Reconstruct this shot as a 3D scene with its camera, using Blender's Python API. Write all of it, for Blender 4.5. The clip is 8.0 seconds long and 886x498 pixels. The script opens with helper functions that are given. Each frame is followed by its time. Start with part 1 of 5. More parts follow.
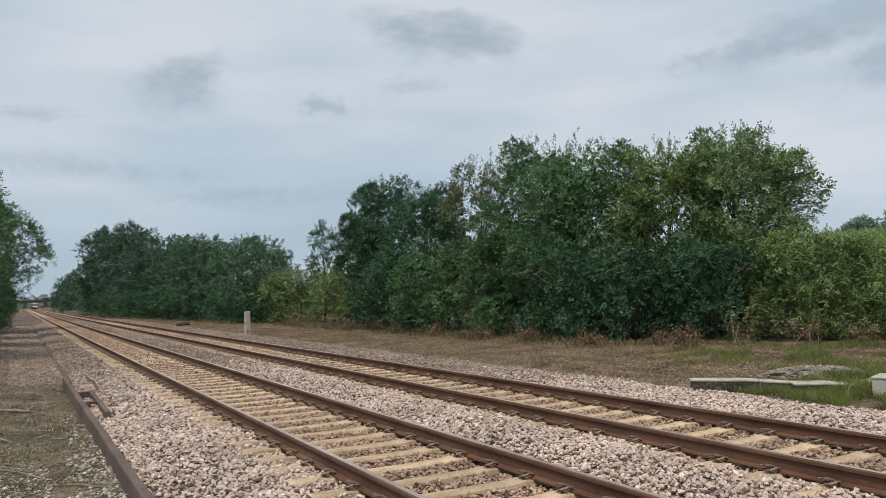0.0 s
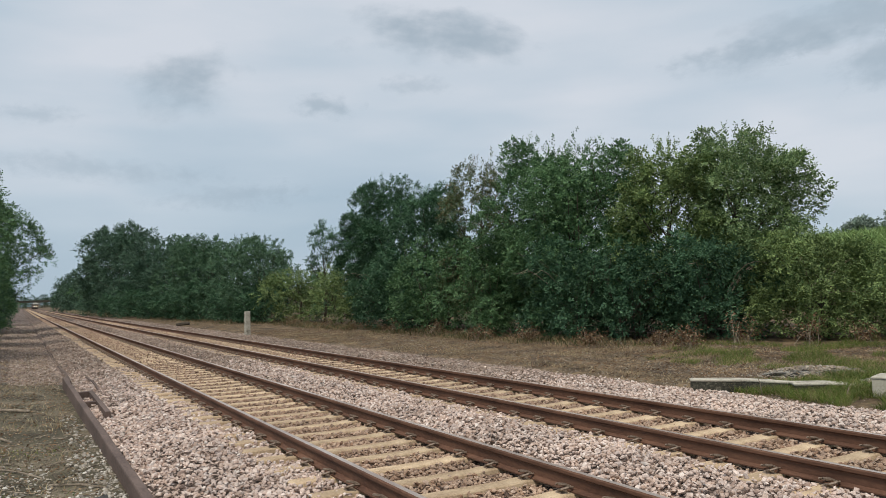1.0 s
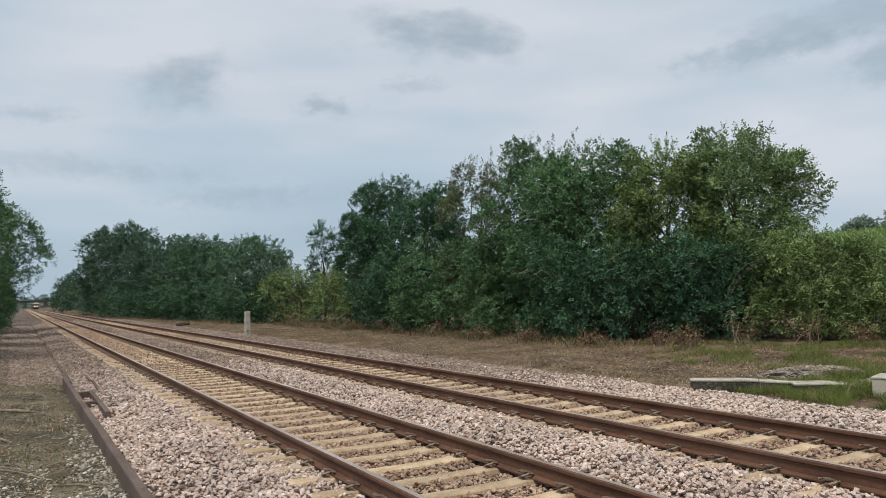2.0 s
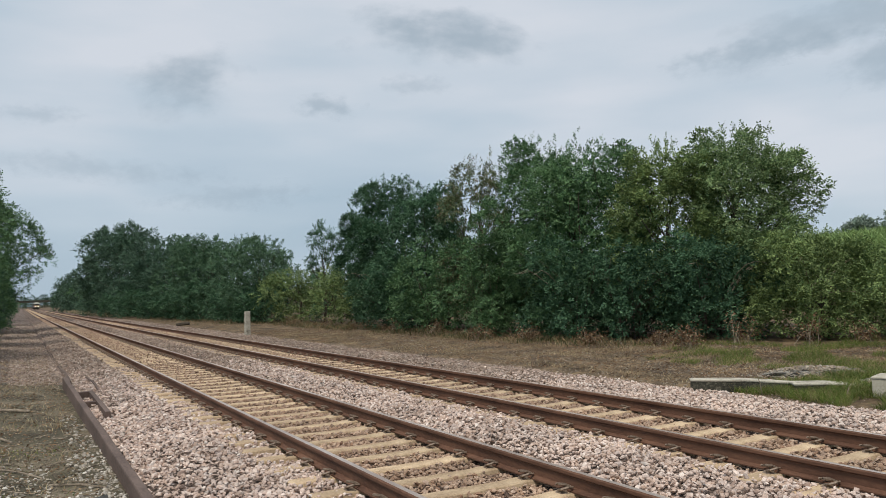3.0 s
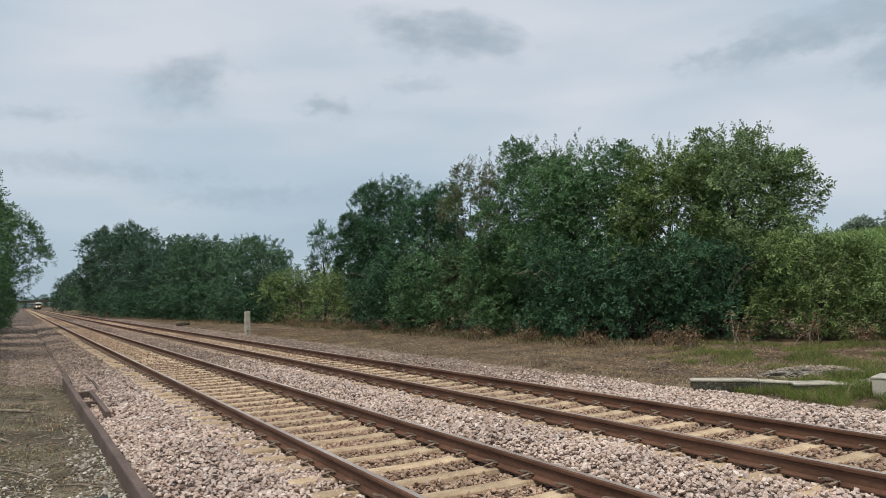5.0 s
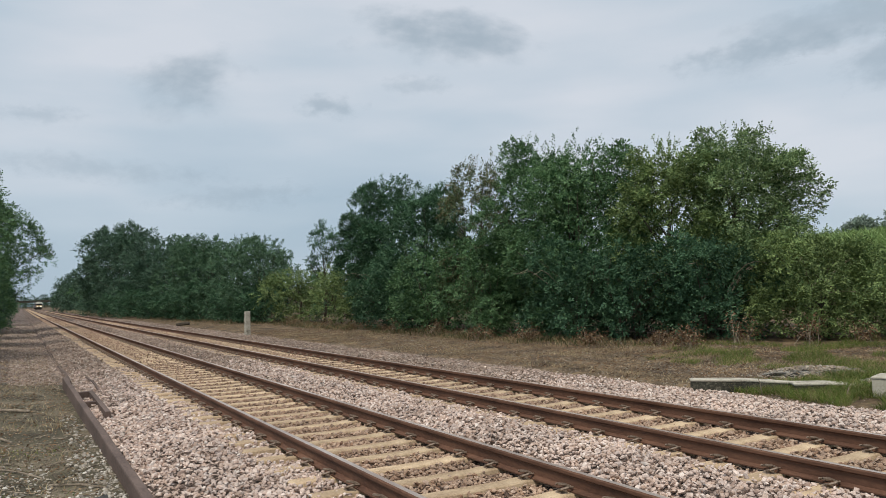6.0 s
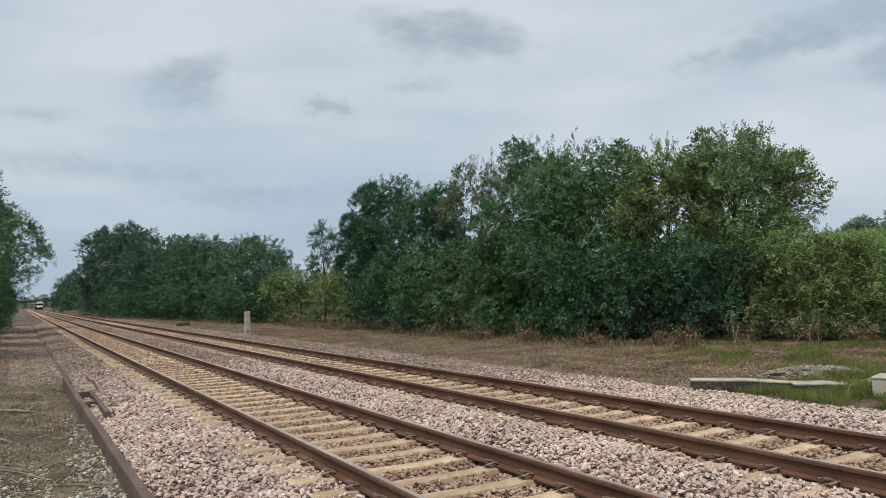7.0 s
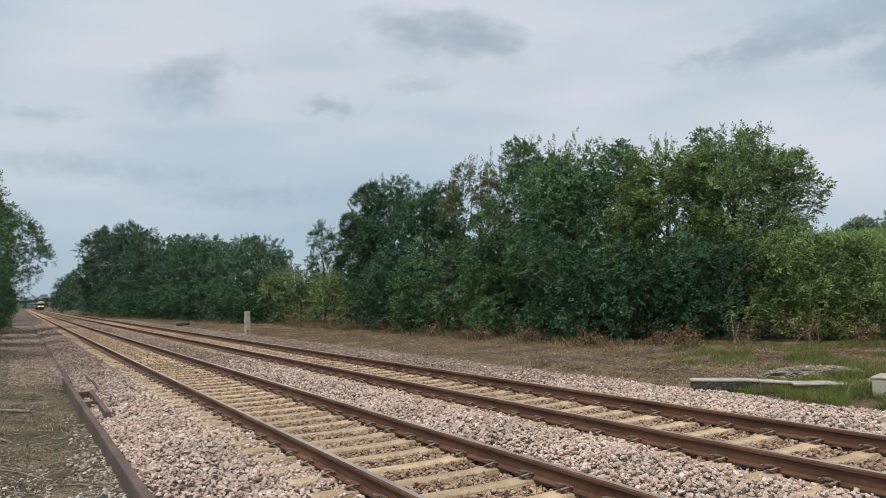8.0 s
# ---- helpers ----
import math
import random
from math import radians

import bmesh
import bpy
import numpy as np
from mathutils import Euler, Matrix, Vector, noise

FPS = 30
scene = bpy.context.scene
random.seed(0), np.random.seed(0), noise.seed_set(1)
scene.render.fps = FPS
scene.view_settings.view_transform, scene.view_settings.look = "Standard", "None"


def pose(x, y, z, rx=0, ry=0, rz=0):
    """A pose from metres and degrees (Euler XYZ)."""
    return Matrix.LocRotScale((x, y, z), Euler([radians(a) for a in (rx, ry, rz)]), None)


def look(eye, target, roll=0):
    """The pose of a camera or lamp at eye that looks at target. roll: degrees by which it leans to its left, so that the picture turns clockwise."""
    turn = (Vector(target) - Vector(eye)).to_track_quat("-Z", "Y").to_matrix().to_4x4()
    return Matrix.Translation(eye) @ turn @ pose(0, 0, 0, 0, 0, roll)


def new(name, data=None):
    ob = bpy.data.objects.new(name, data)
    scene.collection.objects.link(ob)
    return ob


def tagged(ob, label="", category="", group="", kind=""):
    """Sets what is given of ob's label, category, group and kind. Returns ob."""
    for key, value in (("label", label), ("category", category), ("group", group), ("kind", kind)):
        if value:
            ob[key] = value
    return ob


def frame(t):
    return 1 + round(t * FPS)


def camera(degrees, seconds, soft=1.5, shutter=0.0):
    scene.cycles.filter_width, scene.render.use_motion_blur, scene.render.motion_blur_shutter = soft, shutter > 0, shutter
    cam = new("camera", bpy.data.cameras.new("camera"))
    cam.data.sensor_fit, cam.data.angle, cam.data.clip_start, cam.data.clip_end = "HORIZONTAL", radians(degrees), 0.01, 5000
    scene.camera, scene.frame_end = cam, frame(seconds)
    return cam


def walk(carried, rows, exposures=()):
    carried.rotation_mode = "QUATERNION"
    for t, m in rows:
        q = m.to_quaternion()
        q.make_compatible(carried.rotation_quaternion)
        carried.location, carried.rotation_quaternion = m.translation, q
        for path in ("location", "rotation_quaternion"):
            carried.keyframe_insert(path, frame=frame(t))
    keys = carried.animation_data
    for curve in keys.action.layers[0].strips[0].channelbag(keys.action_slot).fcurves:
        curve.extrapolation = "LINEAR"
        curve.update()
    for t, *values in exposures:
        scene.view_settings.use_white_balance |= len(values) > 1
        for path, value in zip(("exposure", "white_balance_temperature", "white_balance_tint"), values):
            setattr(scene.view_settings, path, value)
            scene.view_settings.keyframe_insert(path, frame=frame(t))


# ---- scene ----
cam = camera(59.42, 8.0, soft=0.5)
EYE = (0.0, 0.0, 1.772)
AIM = (0.47910, 0.87776, 1.772 + 0.05673)
CAMERA_POSE = look(EYE, AIM, -1.856)
walk(cam, [(0.0, CAMERA_POSE), (8.0, CAMERA_POSE)])

# ---- world and sun ----
SUN_ELEVATION, SUN_TURN = 59.0, 228.0


def make_world():
    w = bpy.data.worlds.new("overcast_sky")
    w.use_nodes = True
    nt = w.node_tree
    nt.nodes.clear()
    n, l = nt.nodes.new, nt.links.new
    out = n("ShaderNodeOutputWorld")
    sky = n("ShaderNodeTexSky")
    sky.sky_type = "NISHITA"
    sky.sun_disc = False
    sky.sun_elevation = radians(SUN_ELEVATION)
    sky.sun_rotation = radians(SUN_TURN)
    clear = n("ShaderNodeBackground")
    clear.inputs["Strength"].default_value = 0.09
    l(sky.outputs["Color"], clear.inputs["Color"])
    # cloud deck: broad soft banks over blue-grey, paler overhead, with faint streaks
    tc = n("ShaderNodeTexCoord")
    mp = n("ShaderNodeMapping")
    mp.inputs["Scale"].default_value = (1.0, 1.0, 2.4)
    mp.inputs["Rotation"].default_value = (0.0, radians(8), radians(20))
    l(tc.outputs["Generated"], mp.inputs["Vector"])
    broad = n("ShaderNodeTexNoise")
    broad.inputs["Scale"].default_value = 2.1
    broad.inputs["Detail"].default_value = 3.0
    broad.inputs["Roughness"].default_value = 0.42
    l(mp.outputs["Vector"], broad.inputs["Vector"])
    mp2 = n("ShaderNodeMapping")
    mp2.inputs["Scale"].default_value = (1.5, 1.5, 6.0)
    mp2.inputs["Rotation"].default_value = (radians(6), radians(-5), 0)
    l(tc.outputs["Generated"], mp2.inputs["Vector"])
    fine = n("ShaderNodeTexNoise")
    fine.inputs["Scale"].default_value = 3.0
    fine.inputs["Detail"].default_value = 4.0
    fine.inputs["Roughness"].default_value = 0.45
    l(mp2.outputs["Vector"], fine.inputs["Vector"])
    mixv = n("ShaderNodeMix")
    mixv.inputs["Factor"].default_value = 0.30
    l(broad.outputs["Fac"], mixv.inputs["A"])
    l(fine.outputs["Fac"], mixv.inputs["B"])
    sep = n("ShaderNodeSeparateXYZ")
    l(tc.outputs["Generated"], sep.inputs[0])
    lift = n("ShaderNodeMapRange")
    lift.inputs["From Min"].default_value, lift.inputs["From Max"].default_value = 0.0, 0.42
    lift.inputs["To Min"].default_value, lift.inputs["To Max"].default_value = -0.07, 0.145
    l(sep.outputs["Z"], lift.inputs["Value"])
    total = n("ShaderNodeMath")
    l(mixv.outputs["Result"], total.inputs[0])
    l(lift.outputs["Result"], total.inputs[1])
    # the deck thins towards the field side
    thin = n("ShaderNodeMath")
    thin.operation = "MULTIPLY_ADD"
    thin.inputs[1].default_value, thin.inputs[2].default_value = 0.17, -0.06
    l(sep.outputs["X"], thin.inputs[0])
    whole = n("ShaderNodeMath")
    l(total.outputs[0], whole.inputs[0])
    l(thin.outputs[0], whole.inputs[1])
    ramp = n("ShaderNodeValToRGB")
    e = ramp.color_ramp.elements
    e[0].position, e[0].color = 0.36, (0.420, 0.530, 0.630, 1)
    e[1].position, e[1].color = 0.66, (0.668, 0.712, 0.778, 1)
    mid = e.new(0.51)
    mid.color = (0.520, 0.612, 0.700, 1)
    l(whole.outputs[0], ramp.inputs["Fac"])
    deck = n("ShaderNodeBackground")
    deck.inputs["Strength"].default_value = 1.0
    l(ramp.outputs["Color"], deck.inputs["Color"])
    mix = n("ShaderNodeMixShader")
    mix.inputs["Fac"].default_value = 0.93
    l(clear.outputs[0], mix.inputs[1])
    l(deck.outputs[0], mix.inputs[2])
    l(mix.outputs[0], out.inputs["Surface"])
    scene.world = w


make_world()
sun_data = bpy.data.lights.new("sun", "SUN")
sun_data.energy, sun_data.angle, sun_data.color = 2.8, radians(14), (1.0, 0.93, 0.83)
sun = new("sun", sun_data)
sun.matrix_world = look((-27, -24, 60), (0, 0, 0))
scene.view_settings.exposure = 0.0


# ---- materials ----
def material(name, c1, c2, scale=4.0, rough=0.8, bump=0.3, metal=0.0, c3=None, fine=40.0, vary=None, amount=0.35,
             stretch=(1, 1, 1), depth=0.02, spec=0.3):
    """Two-scale noise colour with bump. vary: 'island' or 'object' shifts the value piece by piece."""
    m = bpy.data.materials.new(name)
    m.use_nodes = True
    nt = m.node_tree
    n, l = nt.nodes.new, nt.links.new
    bsdf = nt.nodes["Principled BSDF"]
    bsdf.inputs["Roughness"].default_value = rough
    bsdf.inputs["Metallic"].default_value = metal
    bsdf.inputs["Specular IOR Level"].default_value = spec
    tc = n("ShaderNodeTexCoord")
    mp = n("ShaderNodeMapping")
    mp.inputs["Scale"].default_value = stretch
    l(tc.outputs["Object"], mp.inputs["Vector"])
    big = n("ShaderNodeTexNoise")
    big.inputs["Scale"].default_value = scale
    big.inputs["Detail"].default_value = 6.0
    l(mp.outputs["Vector"], big.inputs["Vector"])
    small = n("ShaderNodeTexNoise")
    small.inputs["Scale"].default_value = fine
    small.inputs["Detail"].default_value = 4.0
    l(mp.outputs["Vector"], small.inputs["Vector"])
    mixv = n("ShaderNodeMix")
    mixv.inputs["Factor"].default_value = 0.4
    l(big.outputs["Fac"], mixv.inputs["A"])
    l(small.outputs["Fac"], mixv.inputs["B"])
    ramp = n("ShaderNodeValToRGB")
    e = ramp.color_ramp.elements
    e[0].position, e[0].color = 0.36, (*c1, 1)
    e[1].position, e[1].color = 0.64, (*c2, 1)
    if c3:
        e.new(0.5).color = (*c3, 1)
    l(mixv.outputs["Result"], ramp.inputs["Fac"])
    colour = ramp.outputs["Color"]
    if vary:
        if vary == "island":
            src = n("ShaderNodeNewGeometry").outputs["Random Per Island"]
        else:
            src = n("ShaderNodeObjectInfo").outputs["Random"]
        mr = n("ShaderNodeMapRange")
        mr.inputs["To Min"].default_value = 1.0 - amount
        mr.inputs["To Max"].default_value = 1.0 + amount
        l(src, mr.inputs["Value"])
        hsv = n("ShaderNodeHueSaturation")
        l(mr.outputs["Result"], hsv.inputs["Value"])
        l(colour, hsv.inputs["Color"])
        colour = hsv.outputs["Color"]
    l(colour, bsdf.inputs["Base Color"])
    b = n("ShaderNodeBump")
    b.inputs["Strength"].default_value = bump
    b.inputs["Distance"].default_value = depth
    l(mixv.outputs["Result"], b.inputs["Height"])
    l(b.outputs["Normal"], bsdf.inputs["Normal"])
    return m


def gravel_material(name, dark, light, gap_shade, cell=22.0):
    """Loose stones: one colour a cell, shade in the gaps painted dark, real relief."""
    m = bpy.data.materials.new(name)
    m.use_nodes = True
    nt = m.node_tree
    n, l = nt.nodes.new, nt.links.new
    bsdf = nt.nodes["Principled BSDF"]
    bsdf.inputs["Roughness"].default_value = 0.9
    bsdf.inputs["Specular IOR Level"].default_value = 0.2
    tc = n("ShaderNodeTexCoord")
    vor = n("ShaderNodeTexVoronoi")
    vor.inputs["Scale"].default_value = cell
    l(tc.outputs["Object"], vor.inputs["Vector"])
    sep = n("ShaderNodeSeparateColor")
    l(vor.outputs["Color"], sep.inputs["Color"])
    stone = n("ShaderNodeValToRGB")
    e = stone.color_ramp.elements
    e[0].color, e[1].color = (*dark, 1), (*light, 1)
    l(sep.outputs[0], stone.inputs["Fac"])
    edge = n("ShaderNodeValToRGB")
    e = edge.color_ramp.elements
    e[0].position, e[0].color = 0.45, (1, 1, 1, 1)
    e[1].position, e[1].color = 0.75, (0, 0, 0, 1)
    l(vor.outputs["Distance"], edge.inputs["Fac"])
    big = n("ShaderNodeTexNoise")
    big.inputs["Scale"].default_value = 0.9
    big.inputs["Detail"].default_value = 5.0
    l(tc.outputs["Object"], big.inputs["Vector"])
    stain = n("ShaderNodeMapRange")
    stain.inputs["From Min"].default_value, stain.inputs["From Max"].default_value = 0.3, 0.7
    stain.inputs["To Min"].default_value, stain.inputs["To Max"].default_value = 0.75, 1.15
    l(big.outputs["Fac"], stain.inputs["Value"])
    mix = n("ShaderNodeMix")
    mix.data_type = "RGBA"
    mix.inputs["A"].default_value = (*gap_shade, 1)
    l(edge.outputs["Color"], mix.inputs["Factor"])
    l(stone.outputs["Color"], mix.inputs["B"])
    hsv = n("ShaderNodeHueSaturation")
    l(stain.outputs["Result"], hsv.inputs["Value"])
    l(mix.outputs["Result"], hsv.inputs["Color"])
    l(hsv.outputs["Color"], bsdf.inputs["Base Color"])
    b = n("ShaderNodeBump")
    b.inputs["Strength"].default_value = 0.9
    b.inputs["Distance"].default_value = 0.03
    l(edge.outputs["Color"], b.inputs["Height"])
    l(b.outputs["Normal"], bsdf.inputs["Normal"])
    return m


def stone_material(name, colours, rough=0.9):
    """Crushed rock: each stone takes one of several colours, with a fine grain."""
    m = bpy.data.materials.new(name)
    m.use_nodes = True
    nt = m.node_tree
    n, l = nt.nodes.new, nt.links.new
    bsdf = nt.nodes["Principled BSDF"]
    bsdf.inputs["Roughness"].default_value = rough
    bsdf.inputs["Specular IOR Level"].default_value = 0.25
    geo = n("ShaderNodeNewGeometry")
    ramp = n("ShaderNodeValToRGB")
    e = ramp.color_ramp.elements
    e[0].color, e[1].color = (*colours[0], 1), (*colours[-1], 1)
    for i, c in enumerate(colours[1:-1]):
        e.new((i + 1) / (len(colours) - 1)).color = (*c, 1)
    l(geo.outputs["Random Per Island"], ramp.inputs["Fac"])
    tc = n("ShaderNodeTexCoord")
    grain = n("ShaderNodeTexNoise")
    grain.inputs["Scale"].default_value = 70.0
    grain.inputs["Detail"].default_value = 5.0
    l(tc.outputs["Object"], grain.inputs["Vector"])
    patch = n("ShaderNodeTexNoise")
    patch.inputs["Scale"].default_value = 0.8
    patch.inputs["Detail"].default_value = 4.0
    l(tc.outputs["Object"], patch.inputs["Vector"])
    both = n("ShaderNodeMix")
    both.inputs["Factor"].default_value = 0.5
    l(grain.outputs["Fac"], both.inputs["A"])
    l(patch.outputs["Fac"], both.inputs["B"])
    mr = n("ShaderNodeMapRange")
    mr.inputs["From Min"].default_value, mr.inputs["From Max"].default_value = 0.32, 0.68
    mr.inputs["To Min"].default_value, mr.inputs["To Max"].default_value = 0.7, 1.3
    l(both.outputs["Result"], mr.inputs["Value"])
    hsv = n("ShaderNodeHueSaturation")
    l(mr.outputs["Result"], hsv.inputs["Value"])
    l(ramp.outputs["Color"], hsv.inputs["Color"])
    l(hsv.outputs["Color"], bsdf.inputs["Base Color"])
    b = n("ShaderNodeBump")
    b.inputs["Strength"].default_value = 0.5
    b.inputs["Distance"].default_value = 0.008
    l(grain.outputs["Fac"], b.inputs["Height"])
    l(b.outputs["Normal"], bsdf.inputs["Normal"])
    return m


def leaf_material(name, dark, light, warm=None, share=0.0, clear=0.3, rough=0.55):
    """Leaves: colour leaf by leaf and tree by tree, thin enough to let light through."""
    m = bpy.data.materials.new(name)
    m.use_nodes = True
    nt = m.node_tree
    n, l = nt.nodes.new, nt.links.new
    bsdf = nt.nodes["Principled BSDF"]
    bsdf.inputs["Roughness"].default_value = rough
    bsdf.inputs["Specular IOR Level"].default_value = 0.22
    geo = n("ShaderNodeNewGeometry")
    ramp = n("ShaderNodeValToRGB")
    e = ramp.color_ramp.elements
    e[0].color, e[1].color = (*dark, 1), (*light, 1)
    if warm:
        e[1].position = 1.0 - share - 0.02
        e.new(1.0 - share).color = (*warm, 1)
    l(geo.outputs["Random Per Island"], ramp.inputs["Fac"])
    tc = n("ShaderNodeTexCoord")
    clump = n("ShaderNodeTexNoise")
    clump.inputs["Scale"].default_value = 0.55
    clump.inputs["Detail"].default_value = 3.0
    l(tc.outputs["Object"], clump.inputs["Vector"])
    mr = n("ShaderNodeMapRange")
    mr.inputs["From Min"].default_value, mr.inputs["From Max"].default_value = 0.3, 0.7
    mr.inputs["To Min"].default_value, mr.inputs["To Max"].default_value = 0.7, 1.35
    l(clump.outputs["Fac"], mr.inputs["Value"])
    hsv = n("ShaderNodeHueSaturation")
    l(mr.outputs["Result"], hsv.inputs["Value"])
    l(ramp.outputs["Color"], hsv.inputs["Color"])
    l(hsv.outputs["Color"], bsdf.inputs["Base Color"])
    tr = n("ShaderNodeBsdfTranslucent")
    l(hsv.outputs["Color"], tr.inputs["Color"])
    mix = n("ShaderNodeMixShader")
    mix.inputs["Fac"].default_value = clear
    l(bsdf.outputs[0], mix.inputs[1])
    l(tr.outputs[0], mix.inputs[2])
    l(mix.outputs[0], nt.nodes["Material Output"].inputs["Surface"])
    return m


def glow(name, colour, strength):
    m = bpy.data.materials.new(name)
    m.use_nodes = True
    b = m.node_tree.nodes["Principled BSDF"]
    b.inputs["Base Color"].default_value = (*colour, 1)
    b.inputs["Emission Color"].default_value = (*colour, 1)
    b.inputs["Emission Strength"].default_value = strength
    return m


def plain(name, colour, rough, metal=0.0):
    return material(name, [c * 0.85 for c in colour], [min(1, c * 1.12) for c in colour], 3.0, rough, 0.05, metal)


M_EARTH = material("dry_earth", (0.046, 0.032, 0.020), (0.250, 0.176, 0.100), 1.1, 0.95, 1.0, c3=(0.108, 0.075, 0.043), fine=14.0, depth=0.06)
M_CESS = material("dark_gritty_soil", (0.038, 0.033, 0.023), (0.200, 0.163, 0.112), 0.9, 0.95, 0.9, c3=(0.090, 0.078, 0.048), fine=24.0, depth=0.05)
# Darker than the loose stones: shade between them is put into the bed colour.
M_BALLAST = gravel_material("pink_granite_ballast", (0.120, 0.084, 0.066), (0.310, 0.230, 0.186), (0.036, 0.025, 0.019))
M_PATH = gravel_material("trodden_grey_brown_gravel", (0.130, 0.098, 0.080), (0.320, 0.250, 0.208), (0.075, 0.057, 0.046))
M_CRIB = gravel_material("rust_dusted_ballast", (0.150, 0.096, 0.070), (0.400, 0.285, 0.215), (0.055, 0.036, 0.026))
M_STONE = stone_material("granite_stone", ((0.303, 0.215, 0.173), (0.522, 0.403, 0.340), (0.449, 0.371, 0.332), (0.627, 0.512, 0.445), (0.397, 0.288, 0.225), (0.585, 0.449, 0.376), (0.690, 0.606, 0.543)))
M_BROWNSTONE = stone_material("brown_grey_granite_stone", ((0.180, 0.126, 0.095), (0.330, 0.250, 0.200), (0.280, 0.225, 0.188), (0.420, 0.335, 0.275), (0.235, 0.165, 0.124), (0.370, 0.280, 0.222), (0.480, 0.405, 0.345)))
M_RUSTSTONE = stone_material("rusty_granite_stone", ((0.150, 0.090, 0.060), (0.370, 0.255, 0.180), (0.280, 0.200, 0.150), (0.480, 0.350, 0.255), (0.250, 0.150, 0.095), (0.420, 0.320, 0.250)))
M_GRITSTONE = stone_material("grey_brown_grit", ((0.085, 0.070, 0.055), (0.260, 0.215, 0.165), (0.170, 0.150, 0.125), (0.340, 0.295, 0.235), (0.200, 0.145, 0.092), (0.440, 0.395, 0.325)))
M_PALECHIP = stone_material("pale_chipping", ((0.210, 0.188, 0.155), (0.440, 0.405, 0.350), (0.310, 0.272, 0.225), (0.600, 0.565, 0.510), (0.370, 0.320, 0.255)))
M_RAIL = material("rusty_rail_steel", (0.084, 0.041, 0.026), (0.178, 0.092, 0.058), 5.0, 0.75, 0.25, 0.1, fine=60.0, depth=0.004, stretch=(1, 0.25, 1))
M_HEAD = material("worn_rail_head", (0.42, 0.32, 0.26), (0.70, 0.60, 0.52), 6.0, 0.42, 0.06, 0.8, fine=80.0, depth=0.002, stretch=(1, 0.1, 1))
M_CONCRETE = material("sand_stained_concrete", (0.270, 0.190, 0.120), (0.560, 0.430, 0.285), 3.0, 0.9, 0.3, c3=(0.440, 0.325, 0.208), fine=50.0, vary="object", amount=0.14, depth=0.006)
M_CLIP = material("dark_spring_steel", (0.110, 0.080, 0.058), (0.280, 0.215, 0.165), 20.0, 0.7, 0.2, 0.2)
M_OLDCONC = material("weathered_concrete", (0.180, 0.165, 0.130), (0.520, 0.475, 0.395), 3.5, 0.92, 0.5, c3=(0.420, 0.390, 0.320), fine=35.0, depth=0.012)
# Slab-side colour: some moss, plus shade on the sides painted dark.
M_MOSS_SHADE = material("moss_and_shade_concrete", (0.020, 0.021, 0.015), (0.150, 0.138, 0.105), 5.0, 0.95, 0.8, c3=(0.052, 0.050, 0.037), fine=40.0, depth=0.012)
M_PALE = material("pale_concrete", (0.330, 0.305, 0.240), (0.520, 0.490, 0.410), 4.0, 0.9, 0.3, fine=40.0, depth=0.006)
M_RUBBLE = material("grey_rubble", (0.040, 0.038, 0.032), (0.330, 0.310, 0.270), 7.0, 0.95, 0.8, fine=30.0, depth=0.03)
M_BEAM = material("rust_brown_steel_edging", (0.080, 0.055, 0.046), (0.165, 0.118, 0.098), 3.0, 0.78, 0.3, 0.05, fine=45.0, depth=0.005, stretch=(1, 0.3, 1))
M_BARK = material("grey_brown_bark", (0.035, 0.029, 0.022), (0.100, 0.082, 0.062), 6.0, 0.95, 0.7, fine=30.0, stretch=(1, 1, 0.25))
M_TWIG = material("dry_twig", (0.085, 0.066, 0.048), (0.320, 0.265, 0.200), 8.0, 0.9, 0.3, vary="island", amount=0.5)
M_LEAF_DARK = leaf_material("dark_green_leaves", (0.021, 0.063, 0.035), (0.092, 0.180, 0.090), clear=0.15)
M_LEAF_MID = leaf_material("green_leaves", (0.034, 0.092, 0.040), (0.145, 0.250, 0.105), clear=0.15)
M_LEAF_LIGHT = leaf_material("yellow_green_leaves", (0.066, 0.116, 0.040), (0.235, 0.310, 0.110), clear=0.15)
M_LEAF_BROWN = leaf_material("bronze_green_leaves", (0.060, 0.090, 0.044), (0.150, 0.188, 0.088), (0.190, 0.140, 0.085), 0.14, clear=0.15)
M_LEAF_ASH = leaf_material("light_ash_leaves", (0.060, 0.115, 0.046), (0.240, 0.325, 0.140), clear=0.15)
# Bluer green for far trees; their haze is put into the leaf colour.
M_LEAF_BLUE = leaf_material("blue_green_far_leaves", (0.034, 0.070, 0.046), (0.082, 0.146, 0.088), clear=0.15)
M_LEAF_HEDGE = leaf_material("dull_green_leaves", (0.032, 0.076, 0.042), (0.105, 0.185, 0.096), clear=0.15)
# Paler again for the field trees: distance haze painted into the leaves.
M_LEAF_HAZE = leaf_material("haze_pale_leaves", (0.130, 0.185, 0.145), (0.250, 0.310, 0.250), clear=0.15)
M_LEAF_DEAD = leaf_material("dead_brown_leaves", (0.075, 0.042, 0.024), (0.260, 0.160, 0.088), (0.40, 0.30, 0.19), 0.15)
M_GRASS = leaf_material("grass_blades", (0.056, 0.092, 0.018), (0.185, 0.238, 0.052), (0.300, 0.240, 0.120), 0.16)
M_WEED = leaf_material("dull_weed_leaves", (0.060, 0.070, 0.030), (0.130, 0.125, 0.055), (0.230, 0.165, 0.090), 0.35)
M_CROP = leaf_material("tall_crop_leaves", (0.130, 0.210, 0.065), (0.290, 0.390, 0.150))
